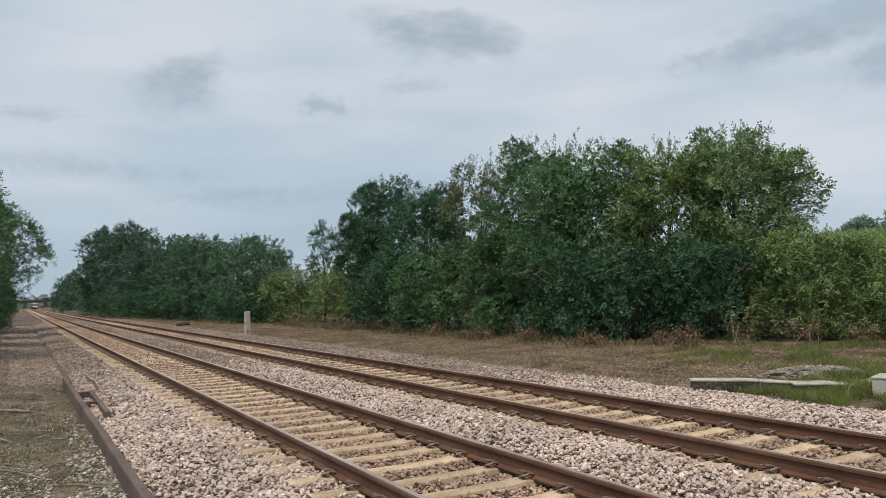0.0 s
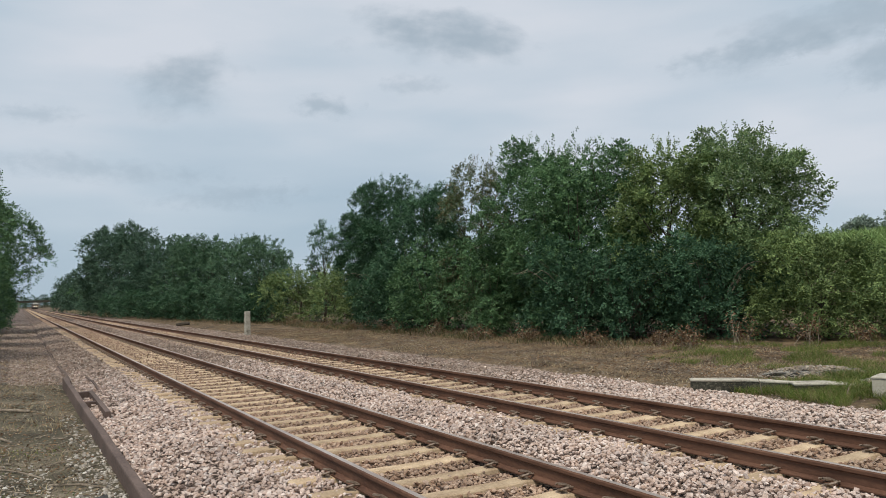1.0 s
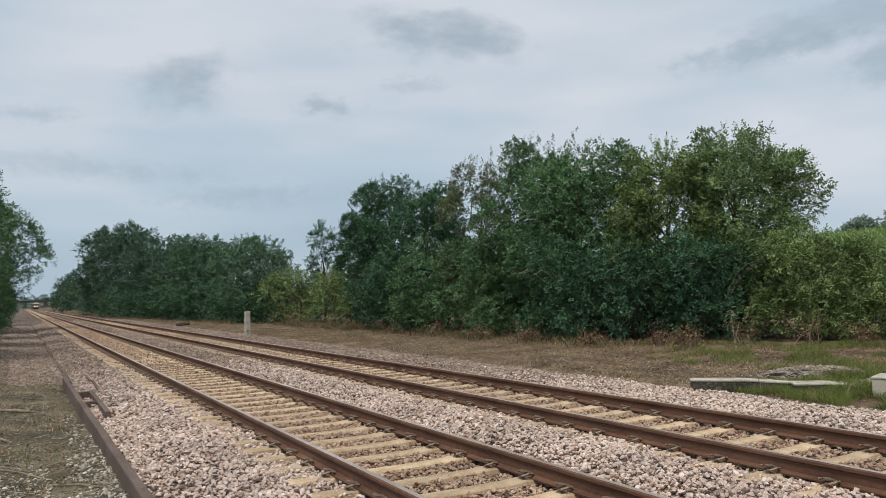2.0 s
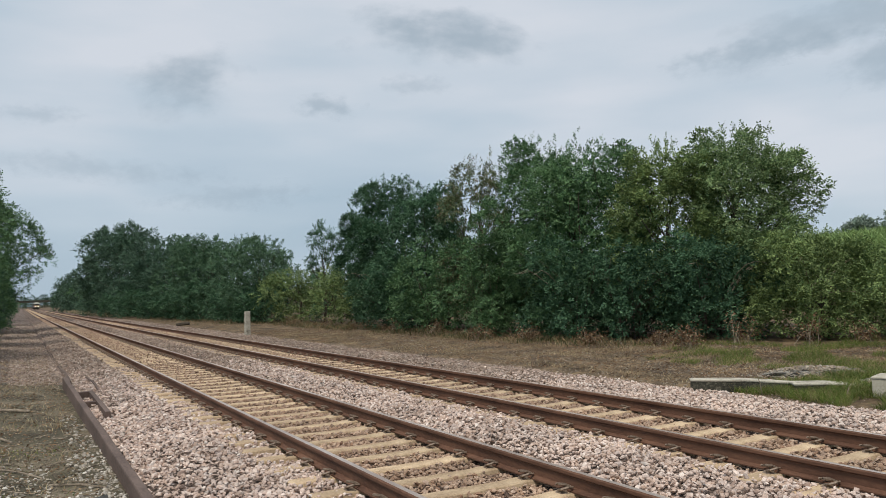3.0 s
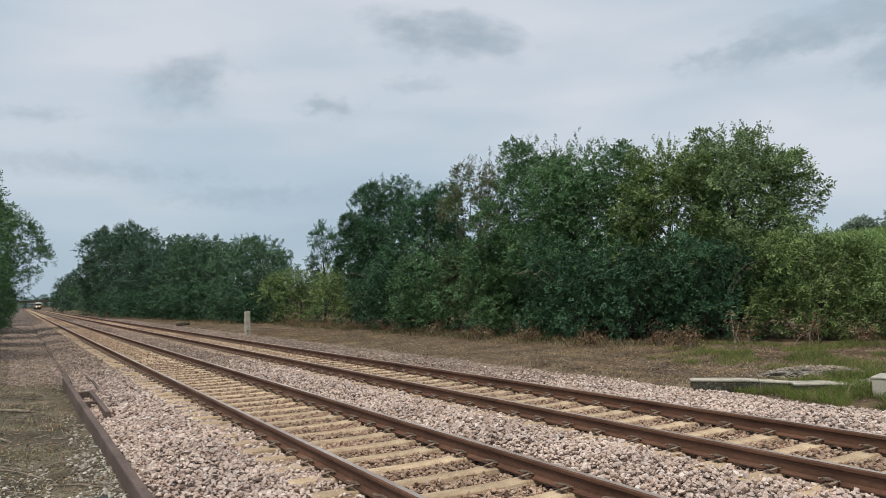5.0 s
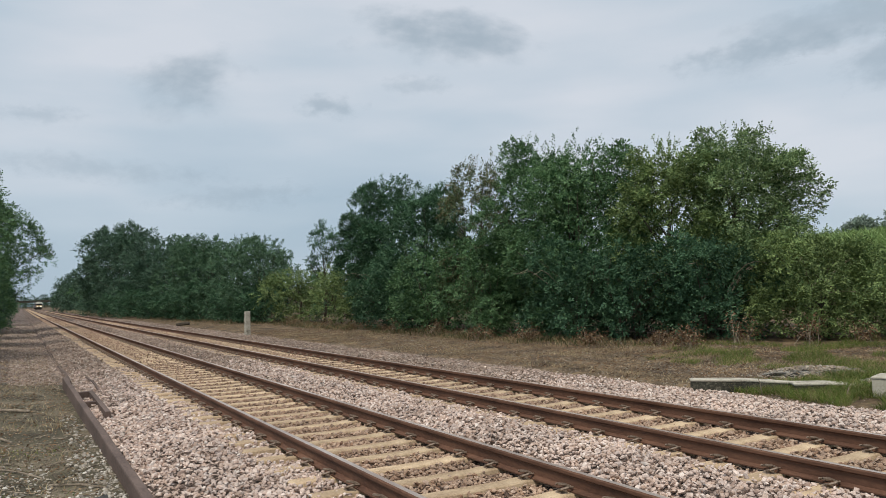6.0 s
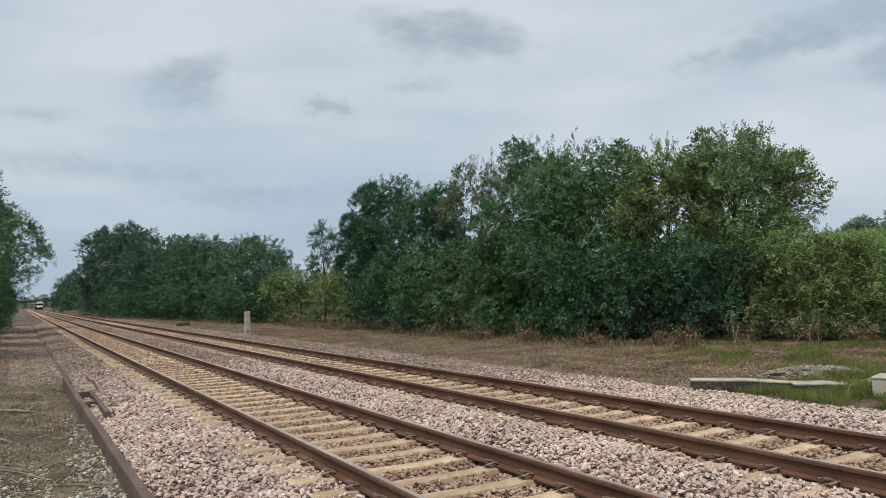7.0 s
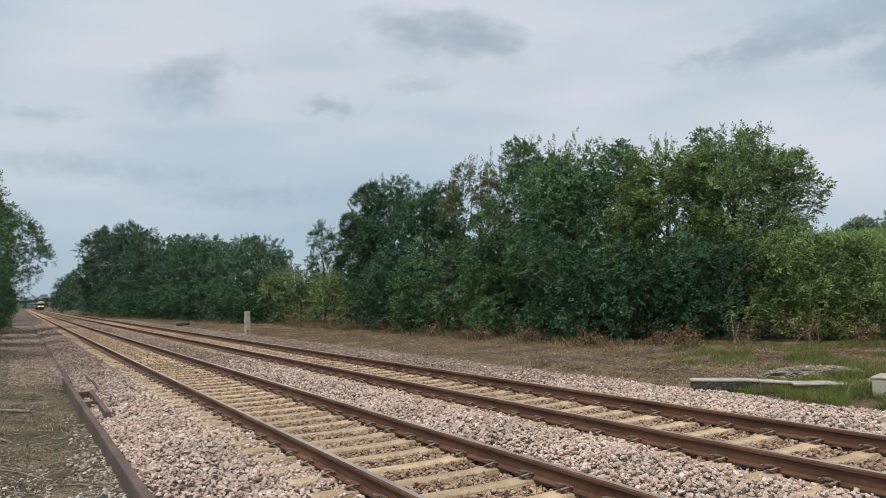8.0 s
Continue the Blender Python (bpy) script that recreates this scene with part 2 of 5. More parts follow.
M_STRAW = leaf_material("dry_grass", (0.230, 0.180, 0.100), (0.470, 0.390, 0.250), clear=0.2)


# ---- mesh helpers ----
def bend(y):
    """How far the nearly straight line drifts sideways."""
    return 3e-7 * max(0.0, y) ** 2


def mesh_from(name, verts, faces, mats, smooth=False, index=None):
    me = bpy.data.meshes.new(name)
    me.from_pydata(verts, [], faces)
    for m in (mats if isinstance(mats, (list, tuple)) else [mats]):
        me.materials.append(m)
    if index is not None:
        me.polygons.foreach_set("material_index", index)
    if smooth:
        me.polygons.foreach_set("use_smooth", [True] * len(faces))
    me.update()
    return me


def bulk_mesh(name, verts, tris, mat, sides=3):
    """A large mesh straight from arrays."""
    me = bpy.data.meshes.new(name)
    nf = len(tris)
    me.vertices.add(len(verts))
    me.vertices.foreach_set("co", np.asarray(verts, dtype=np.float32).ravel())
    me.loops.add(nf * sides)
    me.loops.foreach_set("vertex_index", np.asarray(tris, dtype=np.int32).ravel())
    me.polygons.add(nf)
    me.polygons.foreach_set("loop_start", np.arange(0, nf * sides, sides, dtype=np.int32))
    me.polygons.foreach_set("loop_total", np.full(nf, sides, dtype=np.int32))
    me.materials.append(mat)
    me.update(calc_edges=True)
    me.shade_flat()
    return me


def part(name, me, parent, label="", m=None):
    ob = new(name, me)
    ob.parent = parent
    if m is not None:
        ob.matrix_basis = m
    if label:
        ob["label"] = label
    return ob


def bm_mesh(name, bm, mat):
    me = bpy.data.meshes.new(name)
    bm.to_mesh(me)
    bm.free()
    for m in (mat if isinstance(mat, (list, tuple)) else [mat]):
        me.materials.append(m)
    return me


def box(bm, x0, x1, y0, y1, z0, z1, bevel=0.0):
    r = bmesh.ops.create_cube(bm, size=1.0)
    for v in r["verts"]:
        v.co = Vector((x0 + (v.co.x + 0.5) * (x1 - x0), y0 + (v.co.y + 0.5) * (y1 - y0), z0 + (v.co.z + 0.5) * (z1 - z0)))
    if bevel:
        edges = list({e for v in r["verts"] for e in v.link_edges})
        bmesh.ops.bevel(bm, geom=edges, offset=bevel, segments=2, affect="EDGES", profile=0.6)
    return r["verts"]


def tube(verts, faces, points, radii, sides=6):
    """Adds a tapered tube along points to the lists."""
    base = len(verts)
    pts = [Vector(p) for p in points]
    for i, p in enumerate(pts):
        d = (pts[min(i + 1, len(pts) - 1)] - pts[max(i - 1, 0)]).normalized()
        u = d.cross(Vector((0.31, 0.95, 0.05))).normalized()
        w = d.cross(u)
        for k in range(sides):
            a = 2 * math.pi * k / sides
            verts.append(tuple(p + (u * math.cos(a) + w * math.sin(a)) * radii[i]))
    for i in range(len(pts) - 1):
        for k in range(sides):
            a, b = base + i * sides + k, base + i * sides + (k + 1) % sides
            faces.append((a, b, b + sides, a + sides))
    faces.append(tuple(base + k for k in range(sides))[::-1])
    faces.append(tuple(base + (len(pts) - 1) * sides + k for k in range(sides)))


def sweep(profile, ys, x0, z0, closed_ends=True):
    """A section (x, z) run along the line; gives verts and quads, and the section edge of each quad."""
    n = len(profile)
    verts = [(x0 + bend(y) + px, y, z0 + pz) for y in ys for px, pz in profile]
    faces, edge = [], []
    for i in range(len(ys) - 1):
        for k in range(n):
            a, b = i * n + k, i * n + (k + 1) % n
            faces.append((a, b, b + n, a + n))
            edge.append(k)
    if closed_ends:
        faces += [tuple(range(n))[::-1], tuple((len(ys) - 1) * n + k for k in range(n))]
        edge += [-1, -1]
    return verts, faces, edge


def line_steps(y0, y1):
    ys, y = [], y0
    while y < y1:
        ys.append(y)
        y += 2.0 if y < 80 else 5.0
    return ys + [y1]


# ---- ground ----
RAIL_X = (2.772, 4.277, 6.247, 7.752)
BED = ((0.90, -0.16), (1.15, -0.06), (1.7, -0.005), (2.2, -0.015), (2.45, -0.03), (2.75, -0.03), (3.0, -0.028), (3.6, -0.022), (4.15, -0.028),
       (4.42, -0.03), (4.65, -0.015), (4.9, 0.01), (5.3, 0.045), (5.75, 0.01), (6.0, -0.02), (6.2, -0.03), (6.45, -0.028), (7.05, -0.022), (7.62, -0.028),
       (7.9, -0.03), (8.2, 0.0), (8.8, -0.005), (9.7, -0.035), (10.5, -0.09), (11.1, -0.22))


def bed_z(x):
    return float(np.interp(x, [b[0] for b in BED], [b[1] for b in BED]))


def ground_z(x, y):
    dx = x - bend(y)
    z = float(np.interp(dx, (-4, -1, 0.6, 1.1, 1.6, 9.6, 10.7, 12, 17, 24, 32, 50, 80, 130, 400), (0.05, -0.04, -0.13, -0.17, -0.40, -0.40, -0.12, -0.05, 0.0, 0.06, 0.10, 2.0, 5.0, 6.0, 6.5)))
    if not 1.0 < dx < 10.4:
        swell = 0.25 if dx < 2.0 else 1.0
        z += swell * (0.07 * noise.noise((x * 0.35, y * 0.3, 0.0)) + 0.03 * noise.noise((x * 1.4, y * 1.3, 3.0)))
    return z


def grade(fine0, fine1, step, low, high, growth):
    a = list(np.arange(fine0, fine1, step))
    s, v = step, fine1
    while v < high:
        a.append(v)
        s *= growth
        v += s
    a.append(high)
    s, v = step, fine0
    while v > low:
        s *= growth
        v -= s
        a.insert(0, max(v, low))
    return a


def make_ground():
    xs = grade(-6.0, 27.0, 0.3, -2500.0, 2500.0, 1.25)
    ys = grade(-4.0, 45.0, 0.4, -800.0, 4200.0, 1.12)
    verts = [(x, y, ground_z(x, y)) for y in ys for x in xs]
    nx = len(xs)
    faces, idx = [], []
    for j in range(len(ys) - 1):
        for i in range(nx - 1):
            a = j * nx + i
            faces.append((a, a + 1, a + nx + 1, a + nx))
            near_side = xs[i] - bend(ys[j])
            path = near_side > -1.5 + 0.5 * noise.noise((0.0, ys[j] * 0.3, 5.0)) and ys[j] > 21.0 + 3.0 * noise.noise((xs[i], 0.0, 2.0))
            idx.append(0 if near_side > 2.5 else 2 if path else 1)
    ob = new("ground", mesh_from("ground", verts, faces, [M_EARTH, M_CESS, M_PATH], True, idx))
    tagged(ob, "dry brown earth with patchy weeds beside the line", "ground", kind="structure")


make_ground()


def make_ballast_bed():
    ys = line_steps(-60.0, 800.0)
    xs = [b[0] for b in BED]
    verts = [(x + bend(y) + (0.22 * noise.noise((y * 0.8, 2.0, 0.0)) if x < 1.0 and y > 20.5 else 0.0), y, z - 0.024 * min(1.0, max(0.0, (58.0 - y) / 12.0)) + 0.012 * noise.noise((x * 3, y * 0.9, 1.0))) for y in ys for x, z in BED]
    n = len(xs)
    faces, idx = [], []
    for j in range(len(ys) - 1):
        for i in range(n - 1):
            a = j * n + i
            faces.append((a, a + 1, a + n + 1, a + n))
            mid = (xs[i] + xs[i + 1]) / 2
            idx.append(1 if 2.4 < mid < 4.8 or 5.95 < mid < 8.1 else 0)
    ob = new("ballast_bed", mesh_from("ballast_bed", verts, faces, [M_BALLAST, M_CRIB], True, idx))
    tagged(ob, "bed of pinkish grey crushed granite under both tracks", "ballast", kind="structure")


make_ballast_bed()


# ---- tracks ----
RAIL_PROFILE = ((-0.070, 0.0), (0.070, 0.0), (0.070, 0.012), (0.012, 0.030), (0.009, 0.118), (0.035, 0.132), (0.036, 0.158),
                (0.027, 0.171), (-0.027, 0.171), (-0.036, 0.158), (-0.035, 0.132), (-0.009, 0.118), (-0.012, 0.030), (-0.070, 0.012))
SPACING = 0.613


def sleeper_mesh():
    """Prestressed sleeper: waisted top, sloped flanks, higher rail seats."""
    stations = ((-1.25, 0.095, -0.010), (-1.22, 0.100, 0.0), (-0.98, 0.102, 0.0), (-0.55, 0.100, 0.0), (-0.42, 0.095, -0.008),
                (0.42, 0.095, -0.008), (0.55, 0.100, 0.0), (0.98, 0.102, 0.0), (1.22, 0.100, 0.0), (1.25, 0.095, -0.010))
    verts, faces = [], []
    for x, h, z in stations:
        verts += [(x, -h - 0.045, -0.20), (x, -h, z - 0.012), (x, -h + 0.012, z), (x, h - 0.012, z), (x, h, z - 0.012), (x, h + 0.045, -0.20)]
    for i in range(len(stations) - 1):
        for k in range(5):
            a = i * 6 + k
            faces.append((a, a + 6, a + 7, a + 1))
    faces += [tuple(range(6)), tuple(54 + k for k in range(6))[::-1]]
    return mesh_from("sleeper", verts, faces, M_CONCRETE)


def clip_mesh():
    """Spring clip: a bent bar over the rail foot beside a cast shoulder."""
    verts, faces = [], []
    pts = ((-0.070, 0.0, 0.020), (-0.075, -0.050, 0.042), (-0.030, -0.088, 0.062), (0.030, -0.066, 0.052), (0.042, -0.020, 0.044), (0.000, 0.0, 0.072),
           (-0.050, 0.030, 0.078), (-0.030, 0.088, 0.062), (0.030, 0.070, 0.050), (0.045, 0.028, 0.044))
    tube(verts, faces, pts, [0.015] * 10, 5)
    b = len(verts)
    for x, y, z in ((-0.085, -0.045, -0.01), (0.0, -0.045, -0.01), (0.0, 0.045, -0.01), (-0.085, 0.045, -0.01),
                    (-0.07, -0.03, 0.022), (-0.015, -0.03, 0.026), (-0.015, 0.03, 0.026), (-0.07, 0.03, 0.022)):
        verts.append((x, y, z))
    faces += [tuple(b + i for i in f) for f in ((3, 2, 1, 0), (4, 5, 6, 7), (0, 1, 5, 4), (1, 2, 6, 5), (2, 3, 7, 6), (3, 0, 4, 7))]
    verts = [(x, y * 0.95, z * 0.82) for x, y, z in verts]
    return mesh_from("rail_clip", verts, faces, M_CLIP)


SLEEPER, CLIP = sleeper_mesh(), clip_mesh()


def make_track(x_near, x_far, phase, label):
    track = tagged(new("railway_track"), label, "railway track", "pair of running lines")
    mid = (x_near + x_far) / 2
    rng = np.random.RandomState(int(x_near * 10))
    for x in (x_near, x_far):
        verts, faces, edge = sweep(RAIL_PROFILE, line_steps(-60.0, 800.0), x, 0.004)
        idx = [1 if k == 7 else 0 for k in edge]
        part("rail", mesh_from("rail", verts, faces, [M_RAIL, M_HEAD], index=idx), track, "rusty flat-bottom rail with a worn bright head")
    near_count = 150
    start = phase - 12 * SPACING
    for i in range(near_count):
        y = start + i * SPACING
        turn = rng.normal(0, 0.35)
        s = part("sleeper", SLEEPER, track, m=pose(mid + bend(y) + rng.normal(0, 0.008), y, rng.normal(0, 0.003), 0, 0, turn))
        if i < 75:
            for rx in (x_near - mid, x_far - mid):
                part("rail_clip", CLIP, s, m=pose(rx - 0.085, 0, 0.005))
                part("rail_clip", CLIP, s, m=pose(rx + 0.085, 0, 0.005, 0, 0, 180))
    verts, faces = [], []
    for i in [*range(-85, 0), *range(near_count, 900)]:
        y = start + i * SPACING
        b = len(verts)
        cx = mid + bend(y)
        for sx, sy, z in ((-1.25, -0.13, -0.1), (1.25, -0.13, -0.1), (1.25, 0.13, -0.1), (-1.25, 0.13, -0.1),
                          (-1.24, -0.10, -0.004), (1.24, -0.10, -0.004), (1.24, 0.10, -0.004), (-1.24, 0.10, -0.004)):
            verts.append((cx + sx, y + sy, z - 0.012))
        faces += [tuple(b + k for k in f) for f in ((4, 5, 6, 7), (0, 1, 5, 4), (1, 2, 6, 5), (2, 3, 7, 6), (3, 0, 4, 7))]
    part("distant_sleepers", mesh_from("distant_sleepers", verts, faces, M_CONCRETE), track)["kind"] = "stuff"


make_track(RAIL_X[0], RAIL_X[1], 6.20, "running line of rusty rails on sand-coloured concrete sleepers beside the path")
make_track(RAIL_X[2], RAIL_X[3], 5.03, "rusty rails on sand-coloured sleepers, carrying the approaching train")

# ---- loose stones ----
GOLD = (1 + 5 ** 0.5) / 2
COBBLE = (np.array([(-1, GOLD, 0), (1, GOLD, 0), (-1, -GOLD, 0), (1, -GOLD, 0), (0, -1, GOLD), (0, 1, GOLD), (0, -1, -GOLD), (0, 1, -GOLD),
                    (GOLD, 0, -1), (GOLD, 0, 1), (-GOLD, 0, -1), (-GOLD, 0, 1)]) / 1.9,
          np.array([(0, 11, 5), (0, 5, 1), (0, 1, 7), (0, 7, 10), (0, 10, 11), (1, 5, 9), (5, 11, 4), (11, 10, 2), (10, 7, 6), (7, 1, 8),
                    (3, 9, 4), (3, 4, 2), (3, 2, 6), (3, 6, 8), (3, 8, 9), (4, 9, 5), (2, 4, 11), (6, 2, 10), (8, 6, 7), (9, 8, 1)]))
BLOCK = (np.array([(-1, -1, -0.8), (1, -1, -0.8), (1, 1, -0.8), (-1, 1, -0.8), (-0.8, -0.7, 0.8), (0.8, -0.8, 0.8), (0.7, 0.8, 0.8), (-0.8, 0.7, 0.8)]) * 0.8,
         np.array([(0, 2, 1), (0, 3, 2), (4, 5, 6), (4, 6, 7), (0, 1, 5), (0, 5, 4), (1, 2, 6), (1, 6, 5), (2, 3, 7), (2, 7, 6), (3, 0, 4), (3, 4, 7)]))


WEDGE = (np.array([(-1, -0.8, -0.6), (1, -0.7, -0.6), (0, 1.1, -0.6), (-0.9, -0.8, 0.6), (0.9, -0.8, 0.6), (0.1, 0.9, 0.6)]) * 0.9,
         np.array([(3, 4, 5), (0, 1, 4), (0, 4, 3), (1, 2, 5), (1, 5, 4), (2, 0, 3), (2, 3, 5)]))


def stones(name, rng, xyz, size, mat, label, category, fine=8.3):
    """Crushed stones: many-sided ones close by, then blocks, then simple wedges."""
    verts, faces, base = [], [], 0
    y = xyz[:, 1]
    for form, mask in ((COBBLE, y < fine), (BLOCK, (y >= fine) & (y < fine + 7)), (WEDGE, y >= fine + 7)):
        v, f = stone_shapes(rng, xyz[mask], size[mask], *form)
        verts.append(v)
        faces.append(f + base)
        base += len(v)
    ob = new(name, bulk_mesh(name, np.concatenate(verts), np.concatenate(faces), mat))
    tagged(ob, label, category, kind="stuff")


def stone_shapes(rng, xyz, size, corners, tris):
    """Uneven stones lying mostly on their broad side."""
    n, c = len(xyz), len(corners)
    v = corners[None] * (1 + rng.uniform(-0.46, 0.30, (n, c, 3)))
    v = v * np.stack([rng.uniform(0.9, 1.45, n), rng.uniform(0.7, 1.1, n), rng.uniform(0.5, 0.9, n)], 1)[:, None] * size[:, None, None]
    turn = rng.uniform(0, math.pi, n)
    q = np.stack([np.cos(turn), rng.normal(size=n) * 0.24, rng.normal(size=n) * 0.24, np.sin(turn)], 1)
    q /= np.linalg.norm(q, axis=1)[:, None]
    w, x, y, z = q.T
    R = np.stack([1 - 2 * (y * y + z * z), 2 * (x * y - z * w), 2 * (x * z + y * w), 2 * (x * y + z * w), 1 - 2 * (x * x + z * z), 2 * (y * z - x * w),
                  2 * (x * z - y * w), 2 * (y * z + x * w), 1 - 2 * (x * x + y * y)], 1).reshape(n, 3, 3)
    v = np.einsum("nij,nkj->nki", R, v) + xyz[:, None, :]
    f = tris[None] + (np.arange(n) * c)[:, None, None]
    return v.reshape(-1, 3), f.reshape(-1, 3)


def spread(rng, bands):
    """Points over (x0, x1, y0, y1, per square metre)."""
    out = []
    for x0, x1, y0, y1, density in bands:
        n = int((x1 - x0) * (y1 - y0) * density)
        out.append(np.stack([rng.uniform(x0, x1, n), rng.uniform(y0, y1, n)], 1))
    return np.concatenate(out)


BED_X, BED_H = np.array([b[0] for b in BED]), np.array([b[1] for b in BED])


def make_ballast_stones():
    rng = np.random.RandomState(5)
    p = spread(rng, ((1.08, 2.7, 6.2, 13, 620), (1.08, 2.7, 13, 24, 380), (4.5, 6.15, 3.8, 12, 600), (4.5, 6.15, 12, 24, 360),
                     (8.0, 10.9, 3.6, 12, 500), (8.0, 10.8, 12, 24, 260), (1.08, 2.7, 24, 50, 130), (4.5, 6.15, 24, 50, 130), (8.0, 10.6, 24, 50, 90),
                     (1.08, 2.7, 50, 95, 34), (4.5, 6.15, 50, 95, 34), (8.0, 10.6, 50, 95, 28)))
    along = (p[:, 1] - 6.20) / SPACING
    bare = (p[:, 0] > 2.30) & (p[:, 0] < 2.7) & (abs(along - np.round(along)) * SPACING < 0.10) & (rng.uniform(size=len(p)) < np.interp(p[:, 1], (10, 14, 22, 32), (0.0, 0.85, 0.8, 0.1)))
    p = p[~bare]
    z = np.interp(p[:, 0], BED_X, BED_H) + rng.uniform(-0.052, 0.024, len(p)) + 0.02 * np.sin(p[:, 1] * 2.1 + p[:, 0] * 3) * np.sin(p[:, 0] * 4.3)
    size = rng.uniform(0.016, 0.034, len(p)) * (1 + 0.015 * np.maximum(0, p[:, 1] - 9))
    # Stones farther along the line take a darker, browner range of colours.
    far = p[:, 1] + 3.0 * rng.uniform(-1, 1, len(p)) > np.where(p[:, 0] > 7.9, 13.0, 21.0)
    stones("farther_ballast_stones", rng, np.column_stack([p, z])[far], size[far], M_BROWNSTONE, "darker brownish grey granite ballast farther along the line", "ballast")
    p, z, size = p[~far], z[~far], size[~far]
    stones("ballast_stones", rng, np.column_stack([p, z]), size, M_STONE, "loose pinkish grey granite ballast heaped beside the rails", "ballast")
    p = spread(rng, ((2.7, 4.55, 4.5, 13, 500), (2.7, 4.55, 13, 24, 300), (6.1, 8.05, 3.0, 12, 500), (6.1, 8.05, 12, 24, 280), (2.7, 4.55, 24, 60, 120), (6.1, 8.05, 24, 60, 100), (2.3, 4.8, 60, 130, 26), (5.9, 8.2, 60, 130, 24)))
    near_rail = np.min([abs(p[:, 0] - x) for x in RAIL_X], 0) < 0.082
    along = np.where(p[:, 0] < 5.3, p[:, 1] - 6.20, p[:, 1] - 5.03) / SPACING
    on_sleeper = abs(along - np.round(along)) * SPACING < 0.112
    inside = ((p[:, 0] > 2.75) & (p[:, 0] < 4.42)) | ((p[:, 0] > 6.2) & (p[:, 0] < 7.88))
    p = p[~near_rail & ~(on_sleeper & (rng.uniform(size=len(p)) < np.interp(p[:, 1], (14, 45), (1.0, 0.35))) & ((inside & (rng.uniform(size=len(p)) < 0.985)) | (rng.uniform(size=len(p)) < 0.4)))]
    z = np.interp(p[:, 0], BED_X, BED_H) + rng.uniform(-0.024, 0.014, len(p)) + np.interp(p[:, 1], (10, 30), (0.0, 0.014))
    size = rng.uniform(0.014, 0.032, len(p)) * (1 + 0.012 * np.maximum(0, p[:, 1] - 9))
    stones("crib_stones", rng, np.column_stack([p, z]), size, M_RUSTSTONE, "rust-dusted brown ballast between the sleepers", "ballast", fine=8.0)
    p = spread(rng, ((-1.4, 1.0, 6.4, 12, 330), (-2.0, 1.0, 12, 30, 120), (-1.5, 1.0, 30, 70, 60), (10.6, 14.0, 6, 30, 130), (12.0, 19.0, 9, 45, 45), (11.0, 16.0, 45, 90, 12)))
    z = np.array([ground_z(x, y) for x, y in p]) + rng.uniform(-0.006, 0.008, len(p))
    size = rng.uniform(0.065, 0.145, len(p)) ** 2.0 * np.where(p[:, 0] > 5, 1.3, 1.0)
    stones("scattered_grit", rng, np.column_stack([p, z]), size, M_GRITSTONE, "scattered grey and brown grit on trodden soil", "gravel", fine=-7.0)
    p = spread(rng, ((-0.3, 1.2, 21, 30, 150), (-1.2, 1.2, 30, 60, 70), (-1.0, 1.2, 60, 95, 20)))
    z = np.array([ground_z(x, y) for x, y in p]) + rng.uniform(-0.004, 0.014, len(p))
    stones("path_gravel", rng, np.column_stack([p, z]), rng.uniform(0.012, 0.030, len(p)) * (1 + 0.012 * p[:, 1]), M_BROWNSTONE, "trodden pinkish gravel on the lineside path", "gravel")
    p = spread(rng, ((0.40, 0.94, 5.8, 8.6, 480), (0.0, 0.45, 5.8, 8.4, 260), (0.5, 0.94, 8.6, 11.0, 240), (0.6, 0.94, 11.0, 15.0, 110), (-0.9, 0.3, 5.8, 10.5, 80)))
    z = np.array([ground_z(x, y) for x, y in p]) + rng.uniform(-0.002, 0.012, len(p))
    stones("spilt_chippings", rng, np.column_stack([p, z]), rng.uniform(0.008, 0.028, len(p)), M_PALECHIP, "pale grey stone chippings spilt beside the edging", "gravel")


make_ballast_stones()


# ---- trees ----
def leaf_verts(rng, pos, length, width, up=0.75):
    """Folded leaves: four points each, at pos."""
    n = len(pos)
    nrm = rng.normal(size=(n, 3)) + np.array((0, 0, up * 2))
    nrm /= np.linalg.norm(nrm, axis=1)[:, None]
    t = rng.normal(size=(n, 3))
    t -= (t * nrm).sum(1)[:, None] * nrm
    t /= np.linalg.norm(t, axis=1)[:, None]
    s = np.cross(nrm, t)
    L = (length * rng.uniform(0.6, 1.3, n))[:, None]
    W = (width * rng.uniform(0.6, 1.3, n))[:, None]
    a, b = pos - t * L / 2, pos + t * L / 2
    m = pos - t * L * 0.06 + nrm * W * 0.22
    return np.stack([a, m - s * W / 2, b, m + s * W / 2], 1)


